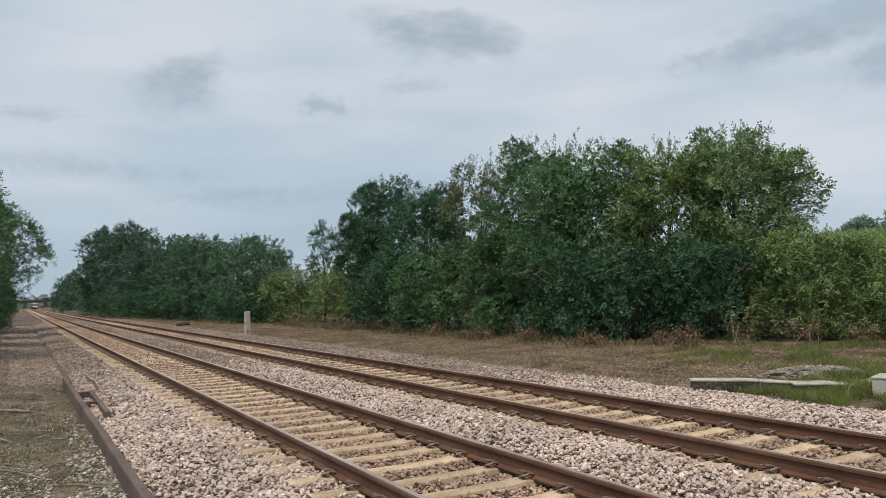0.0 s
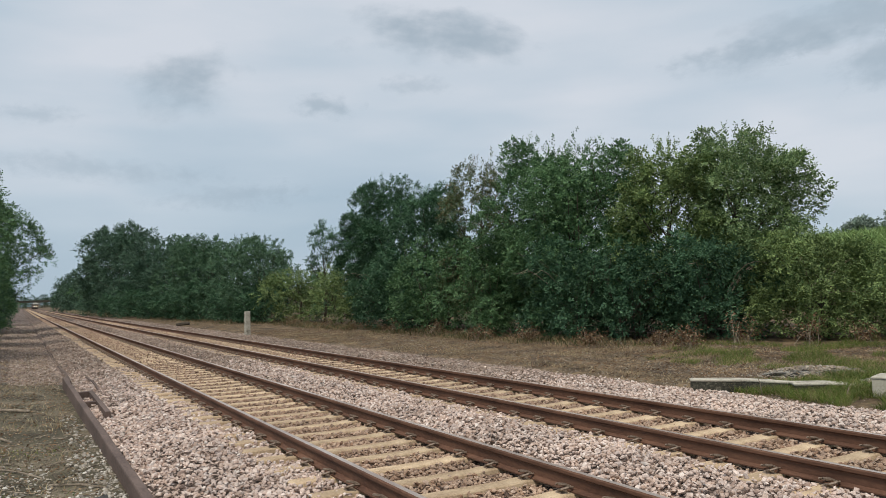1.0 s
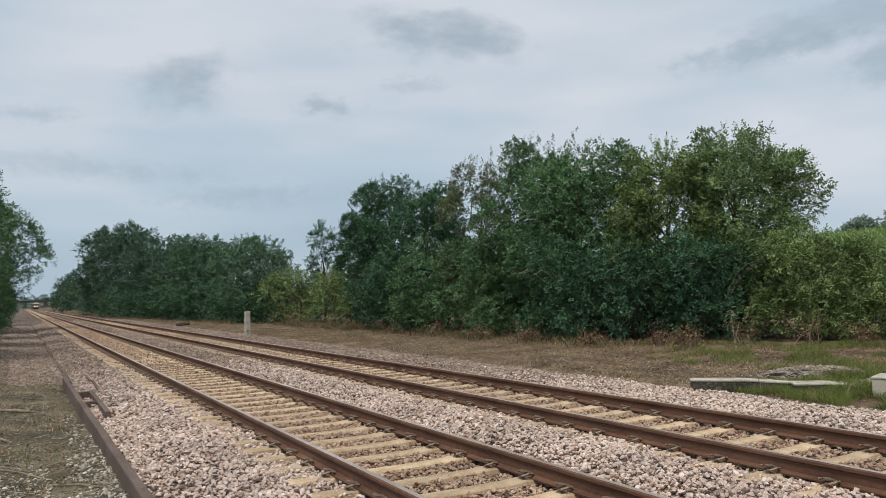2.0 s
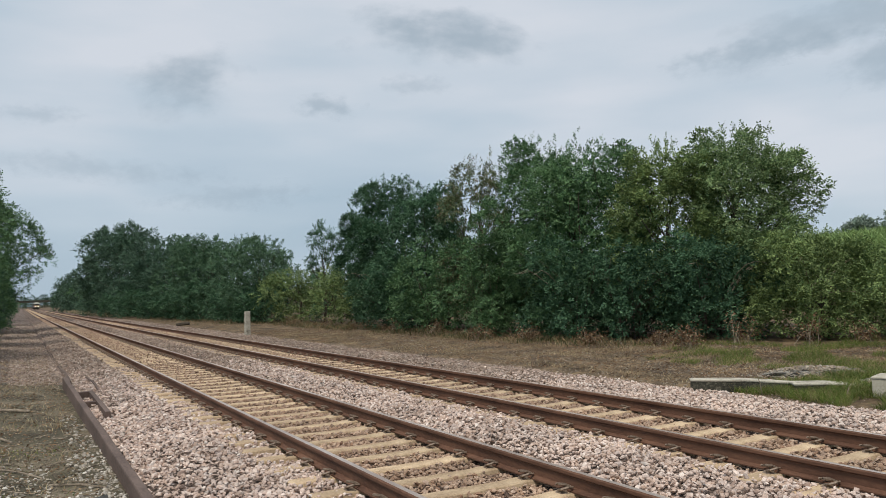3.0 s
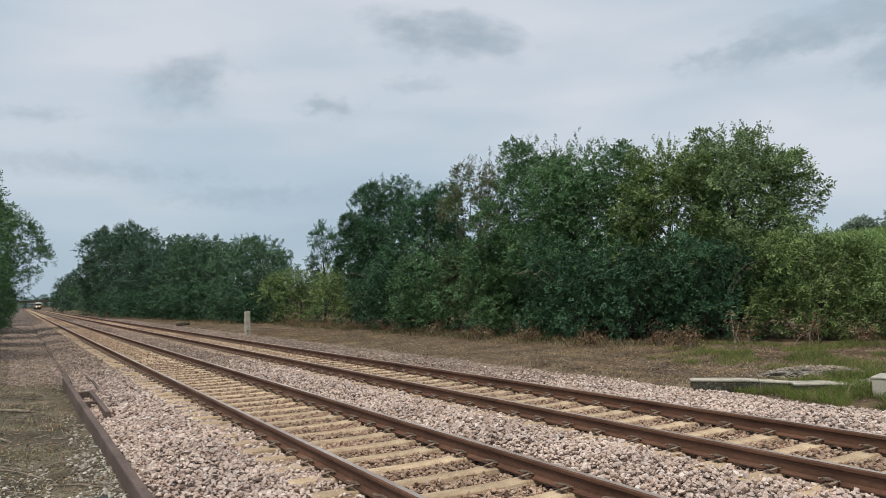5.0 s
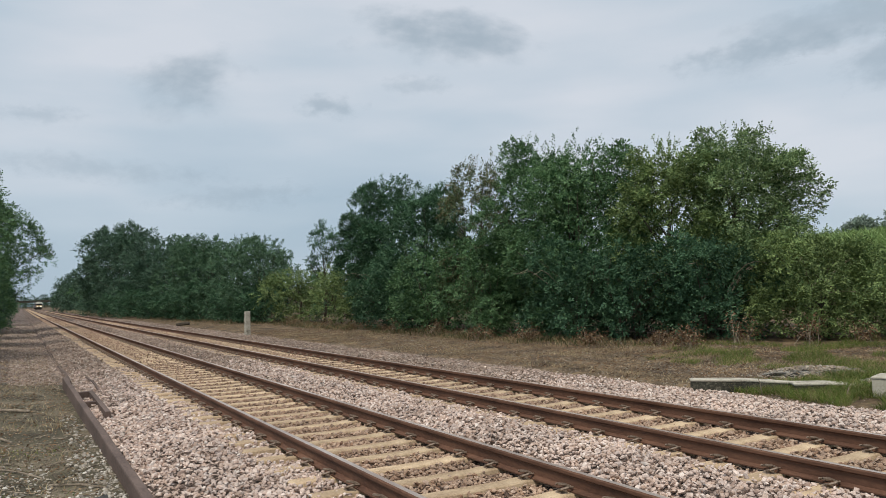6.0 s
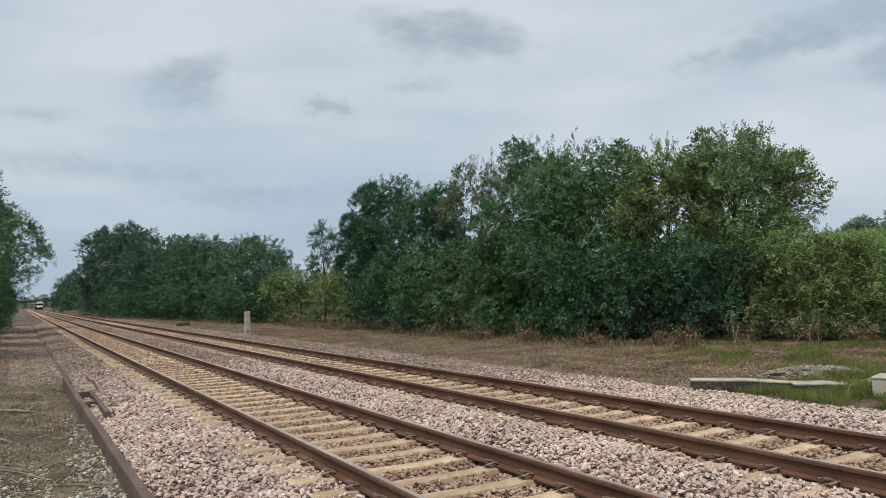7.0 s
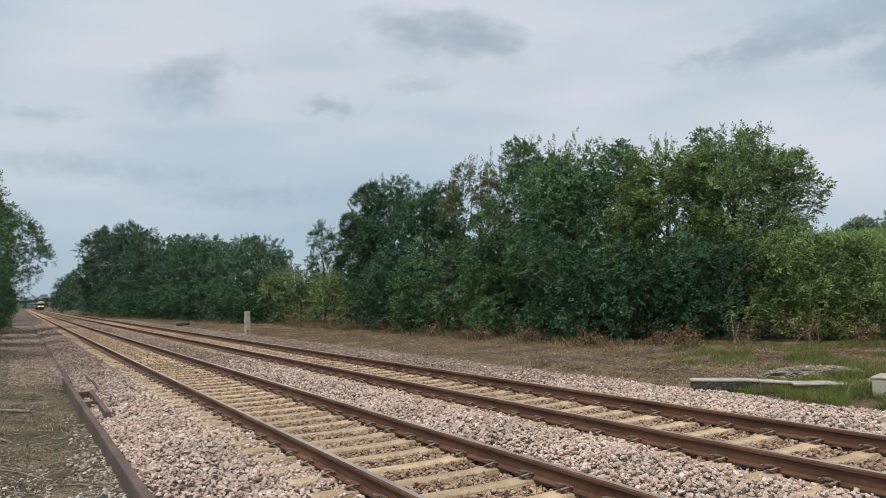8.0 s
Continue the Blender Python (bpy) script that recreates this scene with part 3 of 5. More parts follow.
def spray_verts(rng, base, axis, normal, size, count):
    """Leafy sprays: count leaves set alternately along each short twig, facing much the same way."""
    def unit(q):
        return q / np.maximum(1e-6, np.linalg.norm(q, axis=-1))[..., None]

    n = len(base)
    axis = unit(axis)
    normal = unit(normal - (normal * axis).sum(1)[:, None] * axis)
    side = np.cross(normal, axis)
    k = np.arange(count)
    along = (k + 0.3) / count
    hand = np.where(k % 2, 1.0, -1.0)
    hand[-1] = 0.0
    L = size[:, None] * rng.uniform(0.65, 1.2, (n, count))
    t = unit(axis[:, None] * 0.65 + side[:, None] * hand[None, :, None] + rng.normal(size=(n, count, 3)) * 0.25)
    nrm = normal[:, None] + rng.normal(size=(n, count, 3)) * 0.38
    nrm = unit(nrm - (nrm * t).sum(2)[..., None] * t)
    s = np.cross(nrm, t)
    start = base[:, None] + axis[:, None] * (along[None, :, None] * size[:, None, None] * 2.4) + rng.normal(size=(n, count, 3)) * size[:, None, None] * 0.15
    tip = start + t * L[..., None]
    W = L[..., None] * 0.31
    mid = start + t * L[..., None] * 0.45 + nrm * W * 0.35
    return np.stack([start, mid - s * W, tip, mid + s * W], 2).reshape(-1, 3)


def crown_mesh(name, rng, height, radius, low, leaves, size, mat, spires=10, lumps=26, squash=0.85, gaps=0.0):
    """A crown of boughs in an uneven dome from low to height; each bough carries tufts of leafy sprays, with hollows between."""
    lumps = int(lumps * (1.35 if radius < 3.3 else 1.1))
    rz = height - low
    clear_stem = low > 0.6

    def profile(u):
        full = np.maximum(0.02, 1 - (abs(u - 0.38) / 0.64) ** 2.6) ** 0.5
        foot = 0.84 + 0.16 * u / 0.38 if not clear_stem else 0.45 + 0.55 * np.sqrt(np.maximum(0, u / 0.38))
        return np.where(u > 0.38, full, foot)

    def sphere(n, up=0.0):
        q = rng.normal(size=(n, 3)) + np.array((0, 0, up))
        return q / np.linalg.norm(q, axis=1)[:, None]

    u = (np.arange(lumps) + rng.uniform(0, 1, lumps)) / lumps * 0.94 + 0.02
    a = rng.uniform(0, 2 * math.pi, lumps)
    r = rng.uniform(0.50, 0.86, lumps) * profile(u) * radius
    wide = rng.uniform(0.20, 0.36, lumps) * radius * (0.7 + 0.3 * profile(u))
    cen = np.stack([np.cos(a) * r, np.sin(a) * r * squash, low + u * rz * 0.93], 1)
    outward = np.stack([np.cos(a), np.sin(a) * squash, (u - 0.35) * 1.5], 1)
    outward /= np.linalg.norm(outward, axis=1)[:, None]
    # tufts over each bough
    tufts = lumps * 9
    pick = rng.choice(lumps, tufts, p=wide ** 2 / (wide ** 2).sum())
    turn = sphere(tufts) + outward[pick] * 0.55 + np.array((0, 0, 0.30))
    turn /= np.linalg.norm(turn, axis=1)[:, None]
    tcen = cen[pick] + turn * wide[pick][:, None] * rng.uniform(0.65, 1.05, tufts)[:, None]
    twide = wide[pick] * rng.uniform(0.26, 0.50, tufts)
    # sprays on the outer and upper side of each tuft
    count = 7
    sprays = max(60, leaves // count)
    which = rng.choice(tufts, sprays, p=twide ** 2 / (twide ** 2).sum())
    face = sphere(sprays) + turn[which] * 0.75 + np.array((0, 0, 0.45))
    face /= np.linalg.norm(face, axis=1)[:, None]
    base = tcen[which] + face * (twide[which] * rng.uniform(0.55, 1.0, sprays))[:, None]
    axis = face + rng.normal(size=(sprays, 3)) * 0.45 + np.array((0, 0, -0.15))
    normal = face * 0.55 + np.array((0, 0, 0.85)) + rng.normal(size=(sprays, 3)) * 0.30
    if gaps:
        hole = np.array([noise.noise(Vector(q) * 1.1) for q in base])
        keep = hole < 0.42 - 2.4 * gaps
        base, axis, normal = base[keep], axis[keep], normal[keep]
    groups = [(base, axis, normal, np.full(len(base), size))]
    # shaded inner foliage
    k = int(leaves * (0.08 if gaps > 0.02 else 0.30)) // count
    iu, ia = rng.uniform(0.03, 0.90, k), rng.uniform(0, 2 * math.pi, k)
    ir = np.sqrt(rng.uniform(0, 0.42, k)) * profile(iu) * radius
    groups.append((np.stack([np.cos(ia) * ir, np.sin(ia) * ir * squash, low + iu * rz], 1), sphere(k), sphere(k, 0.4), np.full(k, size * 1.25)))
    # upright shoots along the top
    for _ in range(int(spires * 2.6)):
        a, q = rng.uniform(0, 2 * math.pi), rng.uniform(0, 0.8) ** 0.5
        bx, by = math.cos(a) * q * radius * 0.85, math.sin(a) * q * radius * squash * 0.85
        bz = low + rz * (0.36 + 0.60 * math.sqrt(max(0.05, 1 - q * q)) * 0.95)
        k = rng.randint(6, 13)
        tall = rng.uniform(0.3, 1.0) * (0.40 + height * 0.08)
        s = np.linspace(0, 1, k)
        lean = rng.normal(size=2) * 0.16
        turn_ = rng.uniform(0, 2 * math.pi, k)
        out = np.stack([np.cos(turn_), np.sin(turn_), 0 * turn_], 1) * (1 - 0.6 * s)[:, None]
        rows = np.stack([bx + lean[0] * s, by + lean[1] * s, bz + s * tall], 1) + out * 0.05
        groups.append((rows, out + np.array((0, 0, 0.9)), out * 0.7 + np.array((0, 0, 0.5)), np.full(k, size * 0.72)))
    base, axis, normal, sizes = (np.concatenate([g[i] for g in groups]) for i in range(4))
    ok = base[:, 2] > 0.12
    v = spray_verts(rng, base[ok], axis[ok], normal[ok], sizes[ok], count)
    v[:, 2] = np.maximum(v[:, 2], 0.01)
    return bulk_mesh(name, v, np.arange(len(v)).reshape(-1, 4), mat, 4), cen[::2]


def trunk_meshes(name, rng, height, radius, low, cen, stems=1):
    """One mesh a stem, each with its own limbs."""
    made = []
    for k in range(stems):
        verts, faces = [], []
        sx, sy = (rng.normal(size=2) * 0.35 if stems > 1 else (0.0, 0.0))
        top = Vector((sx * 2.2, sy * 2.2, height * 0.72))
        r0 = (0.013 * height + 0.02) / (1.0 if stems == 1 else 1.5)
        pts = [(sx, sy, -0.15)] + [(sx + (top.x - sx) * s + rng.normal() * 0.008 * height, sy + (top.y - sy) * s + rng.normal() * 0.008 * height, top.z * s) for s in (0.12, 0.35, 0.6, 0.82, 1.0)]
        tube(verts, faces, pts, [r0 * 1.25, r0, r0 * 0.8, r0 * 0.58, r0 * 0.36, r0 * 0.12], 8)
        for c in cen[k::stems]:
            s = min(0.95, max(0.15, (c[2] - 0.9) / top.z * 0.75))
            a = Vector((sx + (top.x - sx) * s, sy + (top.y - sy) * s, top.z * s))
            b = Vector(c)
            m = a.lerp(b, 0.5) + Vector(rng.normal(size=3) * 0.12)
            rr = r0 * (1 - s) * 0.5 + 0.012
            tube(verts, faces, [a, m, b, b + (b - m) * 0.45], [rr, rr * 0.7, rr * 0.42, 0.006], 5)
        made.append(mesh_from(name, verts, faces, M_BARK, True))
    return made


TREES = []


def tree(name, x, y, height, radius, low, leaves, size, mat, label, category="tree", seed=0, spires=10, lumps=26, stems=1, squash=0.85, gaps=0.0, group="lineside hedge"):
    rng = np.random.RandomState(1000 + seed)
    ob = tagged(new(name), label, category, group)
    ob.matrix_basis = pose(x, y, ground_z(x, y))
    me, cen = crown_mesh("crown", rng, height, radius, low, leaves, size, mat, spires, lumps, squash, gaps)
    part("crown", me, ob)
    for me in trunk_meshes("trunk", rng, height, radius, low, cen, stems):
        part("trunk", me, ob)
    if name in ("bramble_bush", "dogwood_bush"):
        for _ in range(5):
            a, b = rng.uniform(0, 2 * math.pi), rng.uniform(0.7, 1.05)
            verts, faces = [], []
            ex, ey = math.cos(a) * radius * b, math.sin(a) * radius * squash * b
            pts = [(ex * s, ey * s, height * (0.15 + 1.35 * s - 0.75 * s * s) + rng.normal() * 0.05) for s in (0.3, 0.5, 0.7, 0.85, 1.0, 1.12)]
            tube(verts, faces, pts, [0.014, 0.013, 0.011, 0.009, 0.007, 0.004], 4)
            part("cane", mesh_from("cane", verts, faces, M_TWIG), ob, "bare arching cane")
    TREES.append(ob)
    return ob


# hedge beside the far track, nearest first
tree("ash_tree", 22.38, 19.22, 7.0, 2.75, 1.2, 46800, 0.101, M_LEAF_ASH, "tall light green ash with open airy crown at the hedge", seed=1, spires=26, lumps=48, gaps=0.02)
tree("sallow_tree", 20.20, 20.25, 6.7, 2.1, 0.5, 28000, 0.104, M_LEAF_LIGHT, "slender yellow-green sallow pressed among darker hedge trees", seed=2, spires=16, lumps=30)
tree("hazel_tree", 19.07, 23.60, 7.45, 3.0, 0.3, 43594, 0.107, M_LEAF_MID, "dense hazel with broad green leaves in the hedge", seed=3, spires=22, lumps=36, stems=4)
tree("hazel_tree", 19.15, 26.70, 8.0, 2.6, 0.3, 36390, 0.107, M_LEAF_MID, "dense dark green hazel with upright shoots", seed=4, spires=22, lumps=32, stems=4)
tree("plum_tree", 18.60, 30.40, 7.9, 2.1, 0.4, 22239, 0.106, M_LEAF_BROWN, "wild plum with thin bronze leaves and sky showing through", seed=5, spires=18, lumps=28, gaps=0.04)
tree("hazel_tree", 18.40, 35.40, 7.3, 2.9, 0.2, 27799, 0.124, M_LEAF_DARK, "dense dark green hazel over bramble", seed=6, spires=14, lumps=30, stems=4)
tree("hawthorn_tree", 18.75, 40.40, 8.7, 2.35, 0.3, 27799, 0.12, M_LEAF_DARK, "tall dark hawthorn in the lineside hedge", seed=7, spires=12, lumps=30)
tree("hawthorn_tree", 18.75, 44.70, 7.5, 1.45, 0.3, 20217, 0.126, M_LEAF_DARK, "dark hawthorn with a rounded leafy top", seed=8, spires=8, lumps=26)
tree("elm_sucker", 18.34, 50.74, 6.7, 1.3, 0.3, 8320, 0.114, M_LEAF_DARK, "young elm with upright pointed shoots", seed=9, spires=16, lumps=20, gaps=0.03)
# low growth in front of the trees
tree("bramble_bush", 17.33, 22.25, 3.2, 2.35, 0.0, 15542, 0.095, M_LEAF_DARK, "dark bramble mound at the foot of the hedge", "bush", 21, 3, 24, 3)
tree("bramble_bush", 17.29, 27.49, 3.8, 2.24, 0.0, 13469, 0.095, M_LEAF_MID, "green bramble mound at the foot of the hedge", "bush", 22, 3, 24, 3)
tree("bramble_bush", 19.73, 17.97, 3.2, 2.13, 0.0, 13469, 0.095, M_LEAF_DARK, "dark bramble mound under the ash", "bush", 23, 4, 24, 3)
tree("bramble_bush", 18.38, 20.19, 2.9, 1.90, 0.0, 12433, 0.095, M_LEAF_DARK, "dark tangled bramble with bare stems", "bush", 24, 4, 24, 3)
tree("bramble_bush", 17.52, 32.06, 3.9, 2.69, 0.0, 12433, 0.108, M_LEAF_MID, "dark bramble mound under the plum", "bush", 25, 3, 24, 3)
tree("bramble_bush", 17.46, 37.43, 3.9, 2.69, 0.0, 9325, 0.121, M_LEAF_DARK, "dark bramble mound under the hawthorns", "bush", 26, 3, 24, 3)
tree("elder_bush", 18.72, 46.15, 3.3, 2.91, 0.1, 11372, 0.12, M_LEAF_LIGHT, "light green elder spreading at the hedge foot", "bush", 27, 4, 22, 3)
tree("elder_bush", 18.04, 54.63, 3.5, 2.91, 0.1, 8748, 0.146, M_LEAF_LIGHT, "yellowing elder bush on the bank", "bush", 28, 4, 22, 3)
tree("dogwood_bush", 21.50, 15.70, 3.2, 2.1, 0.0, 20217, 0.089, M_LEAF_LIGHT, "mid-green dogwood bush beside the ash", "bush", 29, 12, 26, 3)
tree("dogwood_bush", 22.75, 13.45, 1.85, 2.2, 0.0, 20217, 0.089, M_LEAF_LIGHT, "rounded green dogwood bush at the field edge", "bush", 30, 8, 26, 3)
tree("dogwood_bush", 24.30, 11.72, 1.75, 2.2, 0.0, 11372, 0.095, M_LEAF_MID, "green dogwood bush continuing the hedge", "bush", 31, 6, 22, 3)
tree("bramble_bush", 23.41, 20.69, 3.4, 2.58, 0.0, 8288, 0.102, M_LEAF_DARK, "dark bramble behind the ash", "bush", 32, 4, 20, 3)
# farther along the far side
tree("field_maple", 17.13, 61.08, 6.4, 3.36, 0.2, 14052, 0.145, M_LEAF_HEDGE, "bushy field maple in the hedge", seed=40, spires=10, lumps=28, stems=3)
tree("field_maple", 17.50, 68.58, 7.2, 3.81, 0.2, 14052, 0.15, M_LEAF_HEDGE, "bushy green field maple by the line", seed=41, spires=12, lumps=28, stems=3)
tree("field_maple", 16.67, 76.57, 8.1, 3.92, 0.2, 14052, 0.183, M_LEAF_HEDGE, "rounded green field maple by the line", seed=42, spires=10, lumps=28, stems=3)
tree("field_maple", 16.13, 85.07, 8.5, 4.03, 0.2, 14052, 0.193, M_LEAF_HEDGE, "paler green field maple by the line", seed=43, spires=10, lumps=28, stems=3)
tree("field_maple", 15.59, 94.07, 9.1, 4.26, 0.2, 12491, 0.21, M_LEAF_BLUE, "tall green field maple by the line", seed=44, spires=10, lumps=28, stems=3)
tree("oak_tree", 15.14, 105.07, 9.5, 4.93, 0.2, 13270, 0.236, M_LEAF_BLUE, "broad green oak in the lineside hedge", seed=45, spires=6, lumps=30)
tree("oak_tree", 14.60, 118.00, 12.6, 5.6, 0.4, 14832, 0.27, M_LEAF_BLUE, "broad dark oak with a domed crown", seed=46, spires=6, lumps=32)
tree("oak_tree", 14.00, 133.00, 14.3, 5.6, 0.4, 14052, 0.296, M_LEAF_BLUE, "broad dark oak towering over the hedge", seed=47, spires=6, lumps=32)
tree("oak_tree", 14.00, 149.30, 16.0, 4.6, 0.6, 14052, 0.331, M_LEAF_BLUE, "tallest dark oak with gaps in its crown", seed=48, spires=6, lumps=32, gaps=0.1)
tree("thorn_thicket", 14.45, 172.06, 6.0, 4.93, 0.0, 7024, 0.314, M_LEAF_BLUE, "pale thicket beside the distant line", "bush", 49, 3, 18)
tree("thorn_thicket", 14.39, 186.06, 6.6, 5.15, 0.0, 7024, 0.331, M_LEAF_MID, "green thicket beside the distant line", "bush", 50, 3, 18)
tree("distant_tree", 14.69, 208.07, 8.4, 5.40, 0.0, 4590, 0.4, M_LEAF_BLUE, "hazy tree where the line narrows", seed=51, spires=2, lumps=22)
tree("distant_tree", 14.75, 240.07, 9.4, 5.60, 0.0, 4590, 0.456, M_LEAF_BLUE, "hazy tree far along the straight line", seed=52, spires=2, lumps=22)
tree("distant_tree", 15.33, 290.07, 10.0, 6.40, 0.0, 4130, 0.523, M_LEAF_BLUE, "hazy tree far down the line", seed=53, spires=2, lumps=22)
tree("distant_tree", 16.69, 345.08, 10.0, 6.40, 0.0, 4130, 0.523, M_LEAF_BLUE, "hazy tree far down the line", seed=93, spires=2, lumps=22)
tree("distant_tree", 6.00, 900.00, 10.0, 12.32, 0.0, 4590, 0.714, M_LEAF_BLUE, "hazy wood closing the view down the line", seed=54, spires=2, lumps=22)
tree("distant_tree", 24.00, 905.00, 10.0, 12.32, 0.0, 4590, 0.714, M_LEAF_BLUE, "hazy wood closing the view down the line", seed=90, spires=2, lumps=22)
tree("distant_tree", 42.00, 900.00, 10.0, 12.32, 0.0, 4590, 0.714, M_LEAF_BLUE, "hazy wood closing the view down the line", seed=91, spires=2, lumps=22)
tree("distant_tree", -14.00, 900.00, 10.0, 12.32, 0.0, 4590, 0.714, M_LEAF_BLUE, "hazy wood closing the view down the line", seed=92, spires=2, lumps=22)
# near side of the line
tree("sycamore_tree", -4.04, 32.98, 7.4, 3.58, 0.0, 9000, 0.17, M_LEAF_MID, "green sycamore leaning over the path beside the line", seed=60, spires=6, lumps=30, group="near side trees")
tree("sycamore_tree", -3.60, 41.50, 8.4, 3.1, 0.0, 15000, 0.115, M_LEAF_MID, "green sycamore by the path beside the line", seed=61, spires=6, lumps=30, group="near side trees")
tree("sycamore_tree", -3.45, 51.00, 10.9, 3.4, 0.0, 18225, 0.111, M_LEAF_MID, "tall green sycamore by the path", seed=62, spires=6, lumps=28, group="near side trees")
tree("sycamore_tree", -2.20, 66.00, 9.4, 3.95, 3.4, 17350, 0.144, M_LEAF_MID, "dark sycamore with a bough over the path", seed=63, spires=6, lumps=28, group="near side trees")
tree("sycamore_tree", -4.68, 87.98, 10.5, 3.80, 0.0, 13879, 0.189, M_LEAF_DARK, "dark sycamore farther along the path", seed=64, spires=6, lumps=26, group="near side trees")
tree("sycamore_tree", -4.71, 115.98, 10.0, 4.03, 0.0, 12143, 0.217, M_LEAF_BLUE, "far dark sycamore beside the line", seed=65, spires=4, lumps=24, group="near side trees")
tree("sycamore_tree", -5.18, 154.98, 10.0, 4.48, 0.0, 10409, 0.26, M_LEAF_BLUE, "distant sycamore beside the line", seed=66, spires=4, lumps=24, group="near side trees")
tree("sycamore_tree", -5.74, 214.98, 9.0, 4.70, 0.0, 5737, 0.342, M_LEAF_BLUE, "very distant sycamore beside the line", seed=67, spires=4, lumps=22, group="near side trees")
tree("poplar_tree", -5.67, 61.98, 14.5, 4.70, 1.5, 15613, 0.138, M_LEAF_DARK, "tall dark poplar behind the near trees", seed=68, spires=8, lumps=26, group="near side trees")
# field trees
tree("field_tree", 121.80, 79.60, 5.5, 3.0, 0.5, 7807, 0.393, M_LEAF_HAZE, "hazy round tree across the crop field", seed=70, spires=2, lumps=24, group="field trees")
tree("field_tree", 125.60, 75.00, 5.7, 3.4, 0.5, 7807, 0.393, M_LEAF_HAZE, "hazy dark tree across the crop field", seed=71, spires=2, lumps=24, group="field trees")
SWAY = list(TREES[:9])
# low growth along both edges
for k, (x, y, h, r, tone) in enumerate(((16.34, 59.57, 2.8, 2.2, 1), (15.71, 66.07, 2.6, 2.4, 0), (15.08, 73.57, 3.2, 2.6, 1), (14.54, 82.06, 3.0, 2.8, 0), (14.20, 91.56, 3.4, 3.0, 0),
                                        (13.75, 102.06, 3.2, 3.2, 1), (13.30, 114.06, 3.8, 3.6, 0), (13.44, 128.06, 4.2, 4.0, 2), (13.57, 144.06, 4.2, 4.2, 0), (13.90, 160.06, 4.0, 4.2, 2))):
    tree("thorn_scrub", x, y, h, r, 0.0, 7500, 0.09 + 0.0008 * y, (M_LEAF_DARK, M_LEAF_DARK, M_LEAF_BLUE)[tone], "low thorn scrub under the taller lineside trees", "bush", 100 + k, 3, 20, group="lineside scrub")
for k, (x, y, h, r) in enumerate(((-3.20, 31.00, 3.0, 1.6), (-2.90, 36.50, 3.2, 1.6), (-2.70, 43.00, 3.4, 1.7), (-2.55, 51.00, 3.6, 1.8), (-2.45, 61.00, 3.8, 2.0), (-2.40, 74.00, 4.0, 2.1))):
    tree("hawthorn_bush", x, y, h, r, 0.0, 7600, 0.125 + 0.0006 * y, M_LEAF_MID if k % 2 else M_LEAF_DARK, "green hawthorn bush crowding the path", "bush", 130 + k, 4, 22, group="near side scrub")


# ---- grass, crop, litter ----
def blades(name, rng, p, height, width, mat, label, category):
    n = len(p)
    z = np.array([ground_z(x, y) for x, y in p])
    a = rng.uniform(0, 2 * math.pi, n)
    h = height * rng.uniform(0.4, 1.25, n)
    lean = rng.normal(size=(n, 2)) * h[:, None] * 0.6
    side = np.stack([np.cos(a), np.sin(a)], 1) * width * 0.5
    base = np.column_stack([p, z - 0.02])
    v = np.zeros((n, 4, 3))
    v[:, 0] = base
    v[:, 1] = base + np.column_stack([side + lean * 0.4, h * 0.55])
    v[:, 2] = base + np.column_stack([lean, h])
    v[:, 3] = base + np.column_stack([-side + lean * 0.4, h * 0.55])
    ob = new(name, bulk_mesh(name, v.reshape(-1, 3), np.arange(n * 4).reshape(-1, 4), mat, 4))
    tagged(ob, label, category, kind="stuff")


def patchy(rng, p, scale, cut):
    return p[[noise.noise((x * scale, y * scale, 7.0)) > cut for x, y in p]]


